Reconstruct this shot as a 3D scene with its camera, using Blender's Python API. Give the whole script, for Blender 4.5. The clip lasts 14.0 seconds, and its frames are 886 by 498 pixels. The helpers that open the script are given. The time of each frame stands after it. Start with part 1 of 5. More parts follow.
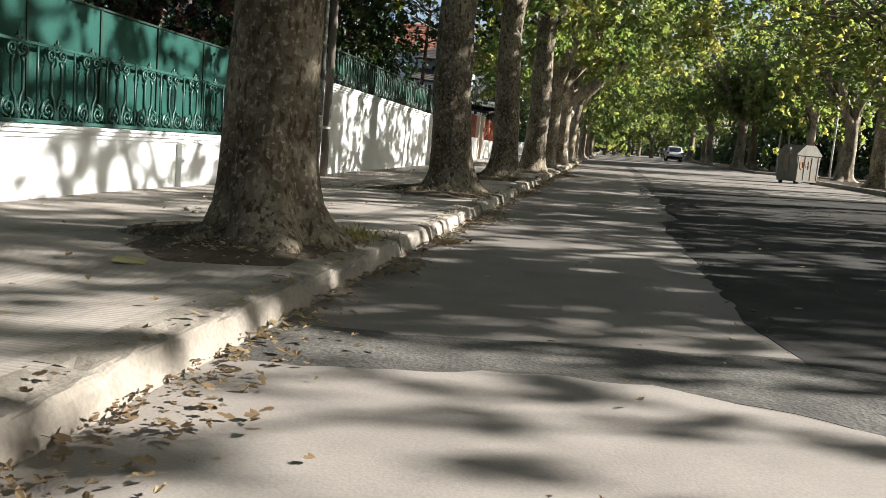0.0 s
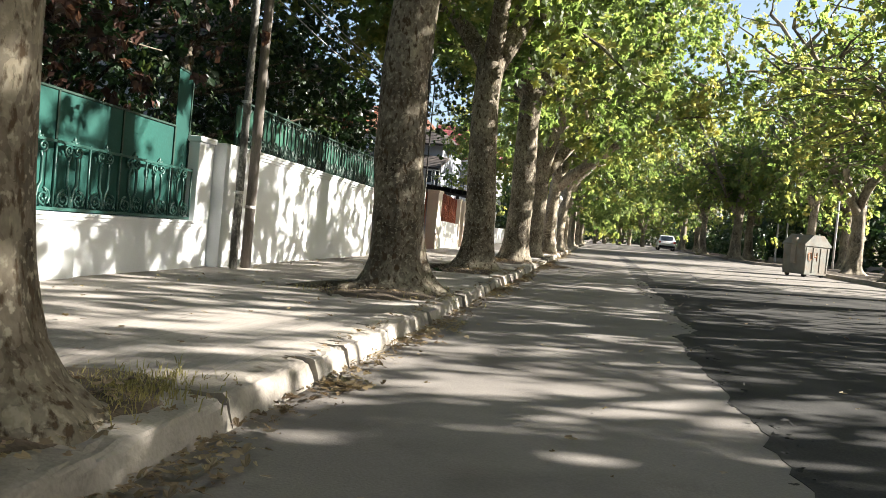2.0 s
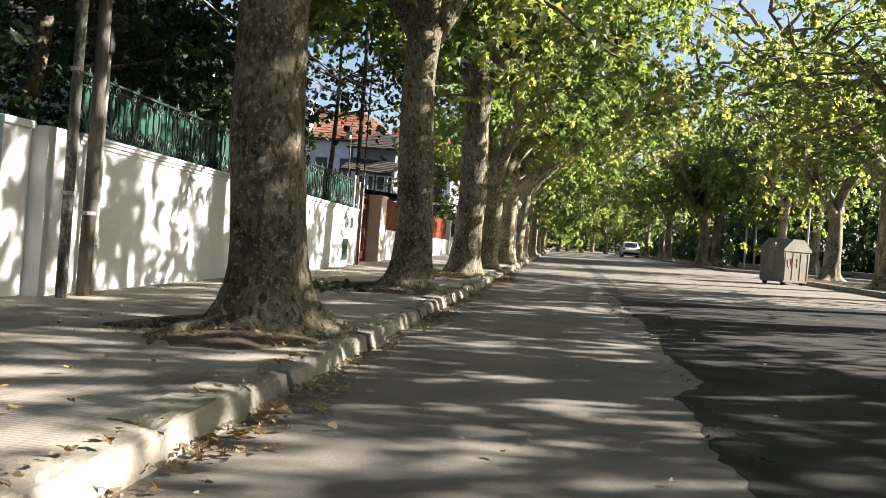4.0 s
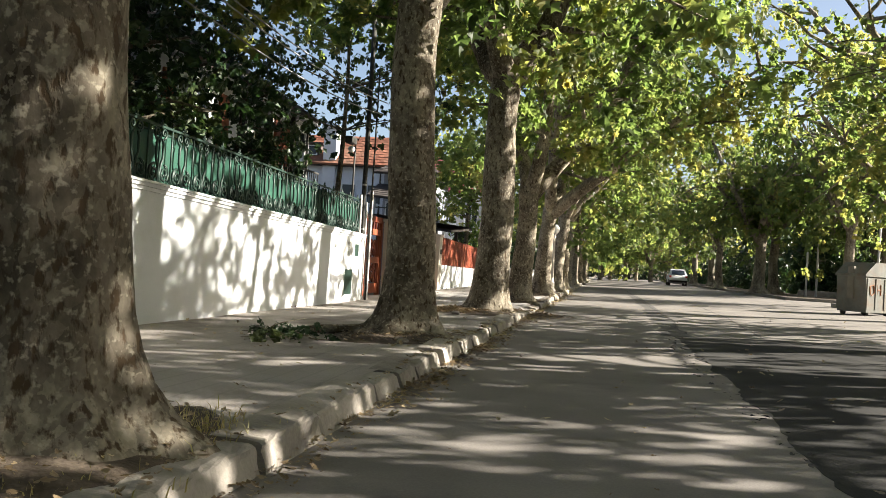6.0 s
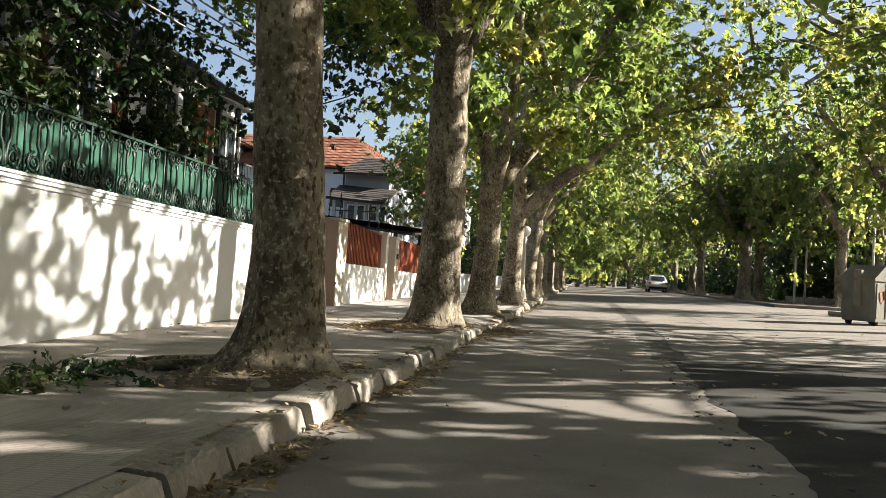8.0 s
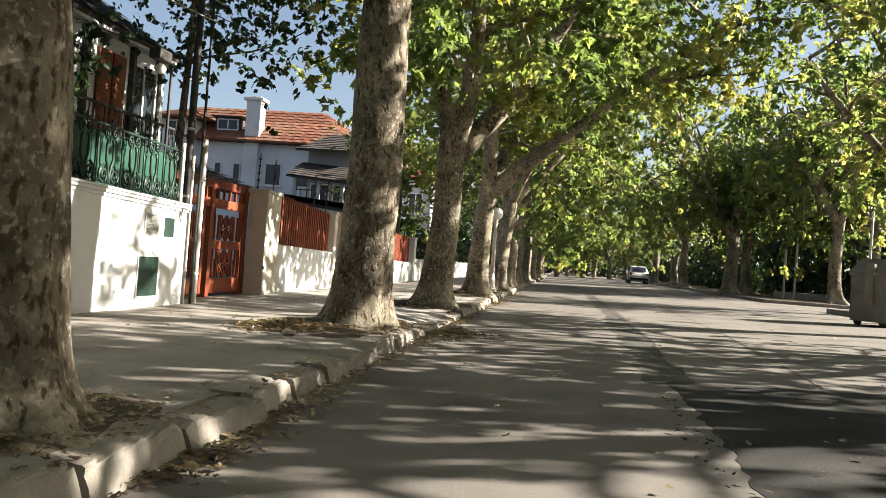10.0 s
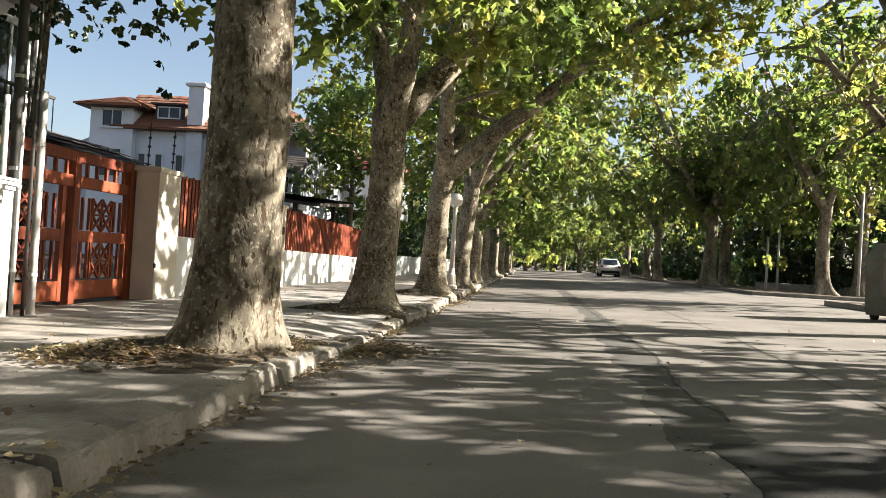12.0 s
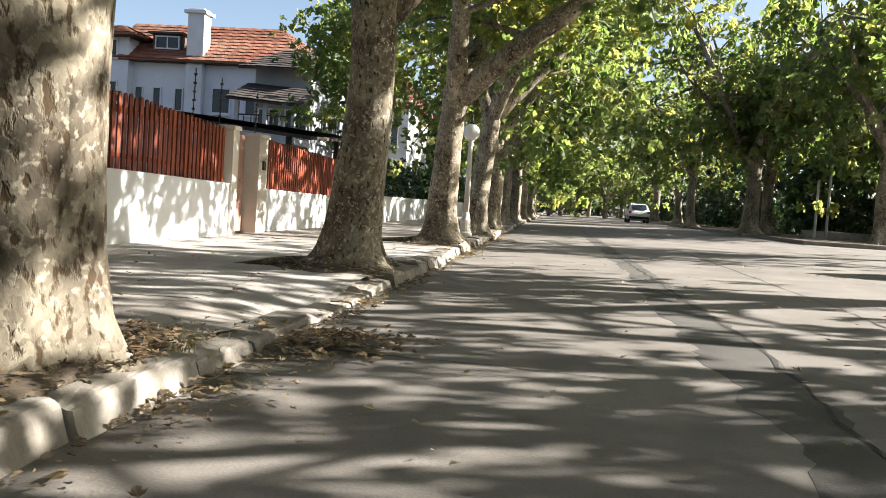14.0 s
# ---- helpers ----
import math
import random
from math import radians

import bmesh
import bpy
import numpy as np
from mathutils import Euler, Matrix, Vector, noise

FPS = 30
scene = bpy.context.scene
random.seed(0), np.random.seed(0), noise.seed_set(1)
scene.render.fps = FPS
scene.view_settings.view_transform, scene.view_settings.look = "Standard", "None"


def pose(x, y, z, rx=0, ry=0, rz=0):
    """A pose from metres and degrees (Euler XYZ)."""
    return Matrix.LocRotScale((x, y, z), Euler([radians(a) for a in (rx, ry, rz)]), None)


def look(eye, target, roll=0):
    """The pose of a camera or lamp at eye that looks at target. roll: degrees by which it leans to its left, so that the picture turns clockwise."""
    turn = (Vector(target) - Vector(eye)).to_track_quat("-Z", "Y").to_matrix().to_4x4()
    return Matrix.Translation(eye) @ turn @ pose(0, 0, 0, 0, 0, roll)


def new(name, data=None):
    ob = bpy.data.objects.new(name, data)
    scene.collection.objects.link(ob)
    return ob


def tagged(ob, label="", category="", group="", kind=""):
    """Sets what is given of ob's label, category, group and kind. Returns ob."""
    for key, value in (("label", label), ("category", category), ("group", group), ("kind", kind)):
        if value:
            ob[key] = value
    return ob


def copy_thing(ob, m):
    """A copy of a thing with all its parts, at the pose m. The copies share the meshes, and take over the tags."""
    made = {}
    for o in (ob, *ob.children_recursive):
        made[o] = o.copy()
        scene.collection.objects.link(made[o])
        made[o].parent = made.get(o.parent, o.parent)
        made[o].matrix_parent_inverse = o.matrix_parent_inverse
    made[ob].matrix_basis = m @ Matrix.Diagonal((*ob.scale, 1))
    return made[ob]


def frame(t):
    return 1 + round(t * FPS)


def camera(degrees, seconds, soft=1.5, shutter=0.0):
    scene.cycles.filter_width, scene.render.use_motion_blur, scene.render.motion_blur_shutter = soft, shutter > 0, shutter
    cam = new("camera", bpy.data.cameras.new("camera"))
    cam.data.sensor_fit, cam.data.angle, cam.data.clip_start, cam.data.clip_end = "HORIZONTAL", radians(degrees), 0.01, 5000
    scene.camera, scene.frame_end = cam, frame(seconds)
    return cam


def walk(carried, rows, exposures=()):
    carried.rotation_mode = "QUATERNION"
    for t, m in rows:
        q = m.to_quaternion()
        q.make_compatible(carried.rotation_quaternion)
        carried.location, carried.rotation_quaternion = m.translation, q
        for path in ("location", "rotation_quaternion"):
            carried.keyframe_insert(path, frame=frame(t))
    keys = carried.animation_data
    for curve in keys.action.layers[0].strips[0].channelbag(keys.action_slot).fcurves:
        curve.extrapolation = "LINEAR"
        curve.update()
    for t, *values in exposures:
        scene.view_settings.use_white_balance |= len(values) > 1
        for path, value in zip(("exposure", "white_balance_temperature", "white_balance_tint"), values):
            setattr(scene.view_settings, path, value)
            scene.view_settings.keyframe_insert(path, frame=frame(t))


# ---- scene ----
cam = camera(55.4, 14.0, soft=0.75)
METRES, EYE, TILT, LEAN, TURN = 23.0, 1.06, 0.0, 0.0, 10.4
ROWS = [
    (0.0, 0.0, 0.0, 0.0, 0.65, -7.74, -4.8),
    (0.5, 0.0052, 0.037, -0.0006, -1.31, -6.85, -6.41),
    (1.0, 0.0118, 0.0719, -0.0006, -2.45, -5.99, -5.07),
    (1.5, 0.0168, 0.1039, -0.0014, -0.72, -2.85, -5.23),
    (2.0, 0.0237, 0.1403, -0.0008, 0.07, -1.81, -5.33),
    (2.5, 0.0307, 0.1697, -0.0016, 2.66, -1.75, -6.07),
    (3.0, 0.0359, 0.2082, -0.0024, 3.46, -2.49, -4.95),
    (3.5, 0.0445, 0.2434, -0.0014, -0.11, -1.96, -4.65),
    (4.0, 0.05, 0.2777, 0.0001, -2.4, -0.94, -4.46),
    (6.5, 0.0804, 0.4628, -0.0015, 0.68, 1.07, -3.51),
    (7.0, 0.0869, 0.4987, -0.0027, 0.32, 1.29, -3.39),
    (7.5, 0.0949, 0.5353, -0.0019, -0.65, 1.65, -2.98),
    (10.0, 0.1331, 0.7024, -0.001, -2.39, 0.75, -4.42),
    (10.5, 0.139, 0.7397, -0.0023, -2.34, 0.94, -4.34),
    (11.0, 0.1463, 0.7746, -0.0025, -4.0, 0.91, -3.74),
    (11.5, 0.1525, 0.811, -0.0033, -4.02, 0.76, -3.99),
    (12.0, 0.1592, 0.8435, -0.0029, -4.47, 0.64, -3.42),
    (12.5, 0.1648, 0.8766, -0.0043, -4.47, -0.15, -4.56),
    (13.0, 0.1712, 0.9118, -0.0051, -4.57, -4.66, -3.11),
    (13.5, 0.1755, 0.9451, -0.0055, -3.82, -3.16, -3.5),
    (14.0, 0.18, 0.9825, -0.0046, -2.93, -3.23, -3.83),
]
walk(cam, [(t, pose(0, 0, EYE, TILT, LEAN, TURN) @ pose(METRES * x, METRES * y, METRES * z, 90 + pitch, roll, yaw)) for t, x, y, z, yaw, pitch, roll in ROWS],
     exposures=[(0.0, 1.8, 6600, 9), (1.0, 2.3, 6700, 9), (2.0, 2.45, 6700, 9), (3.0, 2.12, 6900, 9), (4.0, 2.2, 6900, 9), (7.0, 2.12, 7000, 9), (10.5, 2.03, 7100, 9), (12.5, 2.18, 6900, 9), (14.0, 2.25, 6700, 9)])

# ---- world and light ----
SUN_EL, SUN_AZ = radians(28), radians(77)   # azimuth clockwise from +y
world = bpy.data.worlds.new("sky")
scene.world = world
world.use_nodes = True
wn = world.node_tree.nodes
sky = wn.new("ShaderNodeTexSky")
sky.sky_type, sky.sun_disc = "NISHITA", False
sky.sun_elevation, sky.sun_rotation = SUN_EL, SUN_AZ
sky.air_density, sky.dust_density, sky.ozone_density = 0.75, 1.9, 0.4
wn["Background"].inputs["Strength"].default_value = 0.05
world.node_tree.links.new(sky.outputs[0], wn["Background"].inputs["Color"])
sun_dir = Vector((math.sin(SUN_AZ) * math.cos(SUN_EL), math.cos(SUN_AZ) * math.cos(SUN_EL), math.sin(SUN_EL)))
sun = new("sun", bpy.data.lights.new("sun", "SUN"))
sun.data.energy, sun.data.angle, sun.data.color = 5.0, radians(0.53), (1.0, 0.965, 0.915)
sun.matrix_world = look(sun_dir * 50, (0, 0, 0))


# ---- materials ----
def mat(name, ramp, scale=3.0, rough=0.85, bump=0.3, fine=40.0, metal=0.0, stain=None, stain_scale=0.7, stain_at=(0.45, 0.7), spec=0.3,
        stretch=(1, 1, 1), island=0.0, relief=0.02):
    """Two scales of noise through a colour ramp, an optional stain colour with its own shape, and fine relief."""
    m = bpy.data.materials.new(name)
    m.use_nodes = True
    t = m.node_tree
    n, lk = t.nodes, t.links
    b = n["Principled BSDF"]
    co = n.new("ShaderNodeTexCoord")
    mp = n.new("ShaderNodeMapping")
    mp.inputs["Scale"].default_value = stretch
    lk.new(co.outputs["Object"], mp.inputs["Vector"])
    big = n.new("ShaderNodeTexNoise")
    big.inputs["Scale"].default_value, big.inputs["Detail"].default_value = scale, 6
    lk.new(mp.outputs[0], big.inputs["Vector"])
    sm = n.new("ShaderNodeTexNoise")
    sm.inputs["Scale"].default_value, sm.inputs["Detail"].default_value = fine, 3
    lk.new(mp.outputs[0], sm.inputs["Vector"])
    mix = n.new("ShaderNodeMath")
    mix.operation = "MULTIPLY_ADD"
    mix.inputs[1].default_value = 0.35
    lk.new(sm.outputs["Fac"], mix.inputs[0])
    half = n.new("ShaderNodeMath")
    half.operation = "MULTIPLY"
    half.inputs[1].default_value = 0.65
    lk.new(big.outputs["Fac"], half.inputs[0])
    lk.new(half.outputs[0], mix.inputs[2])
    fac = mix.outputs[0]
    if island:
        oi = n.new("ShaderNodeObjectInfo")
        add = n.new("ShaderNodeMath")
        add.operation = "MULTIPLY_ADD"
        add.inputs[1].default_value = island
        lk.new(oi.outputs["Random"], add.inputs[0])
        lk.new(fac, add.inputs[2])
        sub = n.new("ShaderNodeMath")
        sub.operation = "SUBTRACT"
        sub.inputs[1].default_value = island / 2
        lk.new(add.outputs[0], sub.inputs[0])
        fac = sub.outputs[0]
    cr = n.new("ShaderNodeValToRGB")
    els = cr.color_ramp.elements
    lo, hi = 0.3, 0.7
    for i, c in enumerate(ramp):
        p = lo + (hi - lo) * i / max(1, len(ramp) - 1)
        e = els[i] if i < 2 else els.new(p)
        e.position, e.color = p, (*c, 1)
    lk.new(fac, cr.inputs["Fac"])
    col = cr.outputs["Color"]
    if stain:
        sn = n.new("ShaderNodeTexNoise")
        sn.inputs["Scale"].default_value, sn.inputs["Detail"].default_value, sn.inputs["Roughness"].default_value = stain_scale, 8, 0.65
        lk.new(mp.outputs[0], sn.inputs["Vector"])
        sr = n.new("ShaderNodeMapRange")
        sr.inputs["From Min"].default_value, sr.inputs["From Max"].default_value = stain_at
        lk.new(sn.outputs["Fac"], sr.inputs["Value"])
        mx = n.new("ShaderNodeMix")
        mx.data_type = "RGBA"
        lk.new(sr.outputs[0], mx.inputs["Factor"])
        lk.new(col, mx.inputs["A"])
        mx.inputs["B"].default_value = (*stain, 1)
        col = mx.outputs["Result"]
    lk.new(col, b.inputs["Base Color"])
    b.inputs["Roughness"].default_value, b.inputs["Metallic"].default_value = rough, metal
    b.inputs["Specular IOR Level"].default_value = spec
    if bump:
        bp = n.new("ShaderNodeBump")
        bp.inputs["Strength"].default_value, bp.inputs["Distance"].default_value = bump, relief
        lk.new(mix.outputs[0], bp.inputs["Height"])
        lk.new(bp.outputs[0], b.inputs["Normal"])
    return m


def leaf_mat(name, a, b_, c, trans=0.45):
    m = bpy.data.materials.new(name)
    m.use_nodes = True
    n, lk = m.node_tree.nodes, m.node_tree.links
    n.clear()
    out = n.new("ShaderNodeOutputMaterial")
    geo = n.new("ShaderNodeNewGeometry")
    co = n.new("ShaderNodeTexCoord")
    ns = n.new("ShaderNodeTexNoise")
    ns.inputs["Scale"].default_value = 0.6
    lk.new(co.outputs["Object"], ns.inputs["Vector"])
    ad = n.new("ShaderNodeMath")
    ad.operation = "MULTIPLY_ADD"
    ad.inputs[1].default_value = 0.2
    lk.new(geo.outputs["Random Per Island"], ad.inputs[0])
    h = n.new("ShaderNodeMath")
    h.operation = "MULTIPLY_ADD"
    h.inputs[1].default_value, h.inputs[2].default_value = 1.7, -0.42
    lk.new(ns.outputs["Fac"], h.inputs[0])
    lk.new(h.outputs[0], ad.inputs[2])
    cr = n.new("ShaderNodeValToRGB")
    e = cr.color_ramp.elements
    e[0].position, e[0].color = 0.2, (*a, 1)
    e[1].position, e[1].color = 0.9, (*c, 1)
    k = e.new(0.55)
    k.color = (*b_, 1)
    lk.new(ad.outputs[0], cr.inputs["Fac"])
    pr = n.new("ShaderNodeBsdfPrincipled")
    pr.inputs["Roughness"].default_value = 0.45
    pr.inputs["Specular IOR Level"].default_value = 0.4
    lk.new(cr.outputs[0], pr.inputs["Base Color"])
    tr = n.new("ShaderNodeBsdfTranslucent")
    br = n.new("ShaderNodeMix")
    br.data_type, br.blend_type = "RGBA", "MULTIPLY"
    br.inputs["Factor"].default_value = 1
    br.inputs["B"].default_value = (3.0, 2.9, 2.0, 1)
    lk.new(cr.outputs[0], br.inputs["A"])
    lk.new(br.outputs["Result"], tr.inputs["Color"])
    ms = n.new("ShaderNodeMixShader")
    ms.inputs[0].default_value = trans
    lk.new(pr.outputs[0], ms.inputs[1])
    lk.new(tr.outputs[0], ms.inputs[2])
    lk.new(ms.outputs[0], out.inputs["Surface"])
    return m


def bark_mat(name, gain, pits):
    """Plane bark: grey-brown scales that have flaked off in blotches down to pale cream and olive."""
    m = bpy.data.materials.new(name)
    m.use_nodes = True
    n, lk = m.node_tree.nodes, m.node_tree.links
    b = n["Principled BSDF"]
    co = n.new("ShaderNodeTexCoord")
    mp = n.new("ShaderNodeMapping")
    mp.inputs["Scale"].default_value = (1, 1, 0.75)
    lk.new(co.outputs["Object"], mp.inputs["Vector"])
    wob = n.new("ShaderNodeTexNoise")
    wob.inputs["Scale"].default_value, wob.inputs["Detail"].default_value = 7, 4
    lk.new(mp.outputs[0], wob.inputs["Vector"])
    am = n.new("ShaderNodeMix")
    am.data_type, am.blend_type = "RGBA", "LINEAR_LIGHT"
    am.inputs["Factor"].default_value = 0.12
    lk.new(mp.outputs[0], am.inputs["A"])
    lk.new(wob.outputs["Color"], am.inputs["B"])
    vo = n.new("ShaderNodeTexVoronoi")
    vo.inputs["Scale"].default_value = 16
    lk.new(am.outputs["Result"], vo.inputs["Vector"])
    hs = n.new("ShaderNodeSeparateColor")
    lk.new(vo.outputs["Color"], hs.inputs[0])
    big = n.new("ShaderNodeTexNoise")
    big.inputs["Scale"].default_value, big.inputs["Detail"].default_value = 2.3, 7
    lk.new(mp.outputs[0], big.inputs["Vector"])
    ad = n.new("ShaderNodeMath")
    ad.operation = "MULTIPLY_ADD"
    ad.inputs[1].default_value = 0.2
    lk.new(hs.outputs[0], ad.inputs[0])
    wide = n.new("ShaderNodeMath")
    wide.operation = "MULTIPLY_ADD"
    wide.inputs[1].default_value, wide.inputs[2].default_value = 1.2, -0.04
    lk.new(big.outputs["Fac"], wide.inputs[0])
    lk.new(wide.outputs[0], ad.inputs[2])
    cr = n.new("ShaderNodeValToRGB")
    e = cr.color_ramp.elements
    e[0].position, e[0].color = 0.42, (0.035 * gain, 0.026 * gain, 0.017 * gain, 1)
    e[1].position, e[1].color = 0.98, (0.38 * gain, 0.335 * gain, 0.245 * gain, 1)
    for p, c in ((0.52, (0.086, 0.071, 0.052)), (0.68, (0.15, 0.127, 0.095)), (0.82, (0.22, 0.19, 0.142))):
        k = e.new(p)
        k.color = (*[q * gain for q in c], 1)
    lk.new(ad.outputs[0], cr.inputs["Fac"])
    fine = n.new("ShaderNodeTexNoise")
    fine.inputs["Scale"].default_value, fine.inputs["Detail"].default_value = 38, 4
    lk.new(mp.outputs[0], fine.inputs["Vector"])
    mx = n.new("ShaderNodeMix")
    mx.data_type, mx.blend_type = "RGBA", "OVERLAY"
    mx.inputs["Factor"].default_value = 0.4
    lk.new(cr.outputs[0], mx.inputs["A"])
    lk.new(fine.outputs["Fac"], mx.inputs["B"])
    # pale flecks where small scales have dropped
    fleck = n.new("ShaderNodeTexNoise")
    fleck.inputs["Scale"].default_value, fleck.inputs["Detail"].default_value = 24, 3
    lk.new(co.outputs["Object"], fleck.inputs["Vector"])
    fr = n.new("ShaderNodeMapRange")
    fr.inputs["From Min"].default_value, fr.inputs["From Max"].default_value, fr.inputs["To Max"].default_value = 0.56, 0.66, 0.8
    lk.new(fleck.outputs["Fac"], fr.inputs["Value"])
    m0 = n.new("ShaderNodeMix")
    m0.data_type = "RGBA"
    m0.inputs["B"].default_value = (0.34 * gain, 0.305 * gain, 0.235 * gain, 1)
    lk.new(fr.outputs[0], m0.inputs["Factor"])
    lk.new(mx.outputs["Result"], m0.inputs["A"])
    # small dark pits where scales curl away
    pit = n.new("ShaderNodeTexNoise")
    pit.inputs["Scale"].default_value, pit.inputs["Detail"].default_value = 21, 5
    tall = n.new("ShaderNodeMapping")
    tall.inputs["Scale"].default_value = (1, 1, 0.5)
    lk.new(co.outputs["Object"], tall.inputs["Vector"])
    lk.new(tall.outputs[0], pit.inputs["Vector"])
    pr = n.new("ShaderNodeMapRange")
    pr.inputs["From Min"].default_value, pr.inputs["From Max"].default_value = pits, pits + 0.1
    lk.new(pit.outputs["Fac"], pr.inputs["Value"])
    m2 = n.new("ShaderNodeMix")
    m2.data_type = "RGBA"
    m2.inputs["B"].default_value = (0.055, 0.037, 0.021, 1)
    lk.new(pr.outputs[0], m2.inputs["Factor"])
    lk.new(m0.outputs["Result"], m2.inputs["A"])
    lk.new(m2.outputs["Result"], b.inputs["Base Color"])
    b.inputs["Roughness"].default_value = 0.9
    b.inputs["Specular IOR Level"].default_value = 0.2
    hgt = n.new("ShaderNodeMath")
    hgt.operation = "MULTIPLY_ADD"
    hgt.inputs[1].default_value = 0.5
    lk.new(fine.outputs["Fac"], hgt.inputs[0])
    lk.new(big.outputs["Fac"], hgt.inputs[2])
    h3 = n.new("ShaderNodeMath")
    h3.operation = "SUBTRACT"
    lk.new(hgt.outputs[0], h3.inputs[0])
    lk.new(pr.outputs[0], h3.inputs[1])
    bp = n.new("ShaderNodeBump")
    bp.inputs["Strength"].default_value, bp.inputs["Distance"].default_value = 0.45, 0.012
    lk.new(h3.outputs[0], bp.inputs["Height"])
    lk.new(bp.outputs[0], b.inputs["Normal"])
    return m


M_ASPHALT = mat("worn_light_asphalt", [(0.125, 0.112, 0.1), (0.165, 0.149, 0.134), (0.215, 0.195, 0.176)], 0.9, 0.9, 0.8, 70, stain=(0.085, 0.075, 0.066), stain_at=(0.5, 0.78), relief=0.008)
M_CONCRETE = mat("pale_worn_concrete", [(0.165, 0.149, 0.135), (0.22, 0.198, 0.18), (0.275, 0.25, 0.228)], 1.6, 0.9, 0.5, 80, stain=(0.14, 0.122, 0.106), stain_at=(0.5, 0.85), relief=0.006)
M_MID = mat("grey_asphalt", [(0.045, 0.042, 0.039), (0.075, 0.07, 0.064), (0.125, 0.116, 0.106)], 1.5, 0.9, 0.6, 80, relief=0.008)
M_PATCH = mat("dark_asphalt", [(0.03, 0.03, 0.03), (0.05, 0.049, 0.047), (0.078, 0.075, 0.071)], 1.5, 0.88, 0.7, 70, stain=(0.06, 0.058, 0.055), stain_at=(0.62, 0.9), spec=0.02, relief=0.01)
M_ROUGH = mat("coarse_asphalt", [(0.03, 0.029, 0.027), (0.07, 0.066, 0.06), (0.15, 0.142, 0.13)], 3, 0.9, 1.0, 45, relief=0.02)
M_CRACK = mat("tar_crack", [(0.02, 0.019, 0.018), (0.05, 0.046, 0.042)], 8, 0.9, 0.5, 60)
M_PAVE = mat("paving", [(0.17, 0.152, 0.133), (0.245, 0.22, 0.196), (0.31, 0.28, 0.252)], 1.3, 0.9, 0.5, 60, stain=(0.075, 0.059, 0.044), stain_scale=0.9, stain_at=(0.5, 0.76), relief=0.008, island=0.25)


def ribbed(m, pitch=0.033):
    """Adds shallow parallel ribs across the pavement and tile joints to a material's relief."""
    t = m.node_tree
    n, lk = t.nodes, t.links
    b = n["Principled BSDF"]
    bp = b.inputs["Normal"].links[0].from_node
    co = n.new("ShaderNodeTexCoord")
    hs = []
    for direction, scale in (("Y", 0.314 / pitch / 1.0), ("X", 0.314 / 0.2 / 1.0)):
        w = n.new("ShaderNodeTexWave")
        w.wave_type, w.bands_direction, w.wave_profile = "BANDS", direction, "SIN"
        w.inputs["Scale"].default_value, w.inputs["Distortion"].default_value, w.inputs["Detail"].default_value, w.inputs["Detail Scale"].default_value = scale, 0.6, 2, 0.6
        lk.new(co.outputs["Object"], w.inputs["Vector"])
        hs.append(w.outputs["Fac"])
    j = n.new("ShaderNodeMath")
    j.operation = "LESS_THAN"
    j.inputs[1].default_value = 0.03
    lk.new(hs[1], j.inputs[0])
    r = n.new("ShaderNodeMath")
    r.operation = "SUBTRACT"
    lk.new(hs[0], r.inputs[0])
    lk.new(j.outputs[0], r.inputs[1])
    b2 = n.new("ShaderNodeBump")
    b2.inputs["Strength"].default_value, b2.inputs["Distance"].default_value = 0.35, 0.005
    lk.new(r.outputs[0], b2.inputs["Height"])
    lk.new(bp.outputs[0], b2.inputs["Normal"])
    lk.new(b2.outputs[0], b.inputs["Normal"])
    src = b.inputs["Base Color"].links[0].from_socket
    mx = n.new("ShaderNodeMix")
    mx.data_type = "RGBA"
    mx.inputs["B"].default_value = (0.05, 0.042, 0.034, 1)
    f = n.new("ShaderNodeMapRange")
    f.inputs["From Min"].default_value, f.inputs["From Max"].default_value, f.inputs["To Min"].default_value, f.inputs["To Max"].default_value = 0.0, 0.35, 0.18, 0.0
    lk.new(r.outputs[0], f.inputs["Value"])
    lk.new(f.outputs[0], mx.inputs["Factor"])
    lk.new(src, mx.inputs["A"])
    lk.new(mx.outputs["Result"], b.inputs["Base Color"])


ribbed(M_PAVE)
M_KERB = mat("kerb_concrete", [(0.165, 0.147, 0.125), (0.24, 0.215, 0.185), (0.30, 0.27, 0.235)], 4, 0.9, 0.8, 45, stain=(0.17, 0.15, 0.12), stain_scale=1.5, stain_at=(0.5, 0.85), relief=0.015, island=0.3)
M_WHITE = mat("white_painted_plaster", [(0.53, 0.54, 0.54), (0.595, 0.605, 0.61), (0.63, 0.64, 0.648)], 1.2, 0.85, 0.35, 45, stain=(0.47, 0.485, 0.455), stain_scale=0.8, stain_at=(0.5, 0.85), relief=0.006)
M_BEIGE = mat("beige_plaster", [(0.50, 0.45, 0.395), (0.58, 0.53, 0.465), (0.64, 0.59, 0.52)], 2, 0.9, 0.4, 50, relief=0.006)
M_GREEN = mat("green_painted_iron", [(0.0064, 0.0360, 0.0288), (0.0104, 0.0520, 0.0416), (0.0160, 0.0720, 0.0560)], 3, 0.45, 0.2, 40, spec=0.5)
M_SHEET = mat("green_painted_sheet", [(0.003, 0.036, 0.028), (0.005, 0.05, 0.039), (0.009, 0.07, 0.055)], 1.4, 0.6, 0.15, 30, spec=0.25, stain=(0.003, 0.027, 0.022), stain_at=(0.45, 0.75))
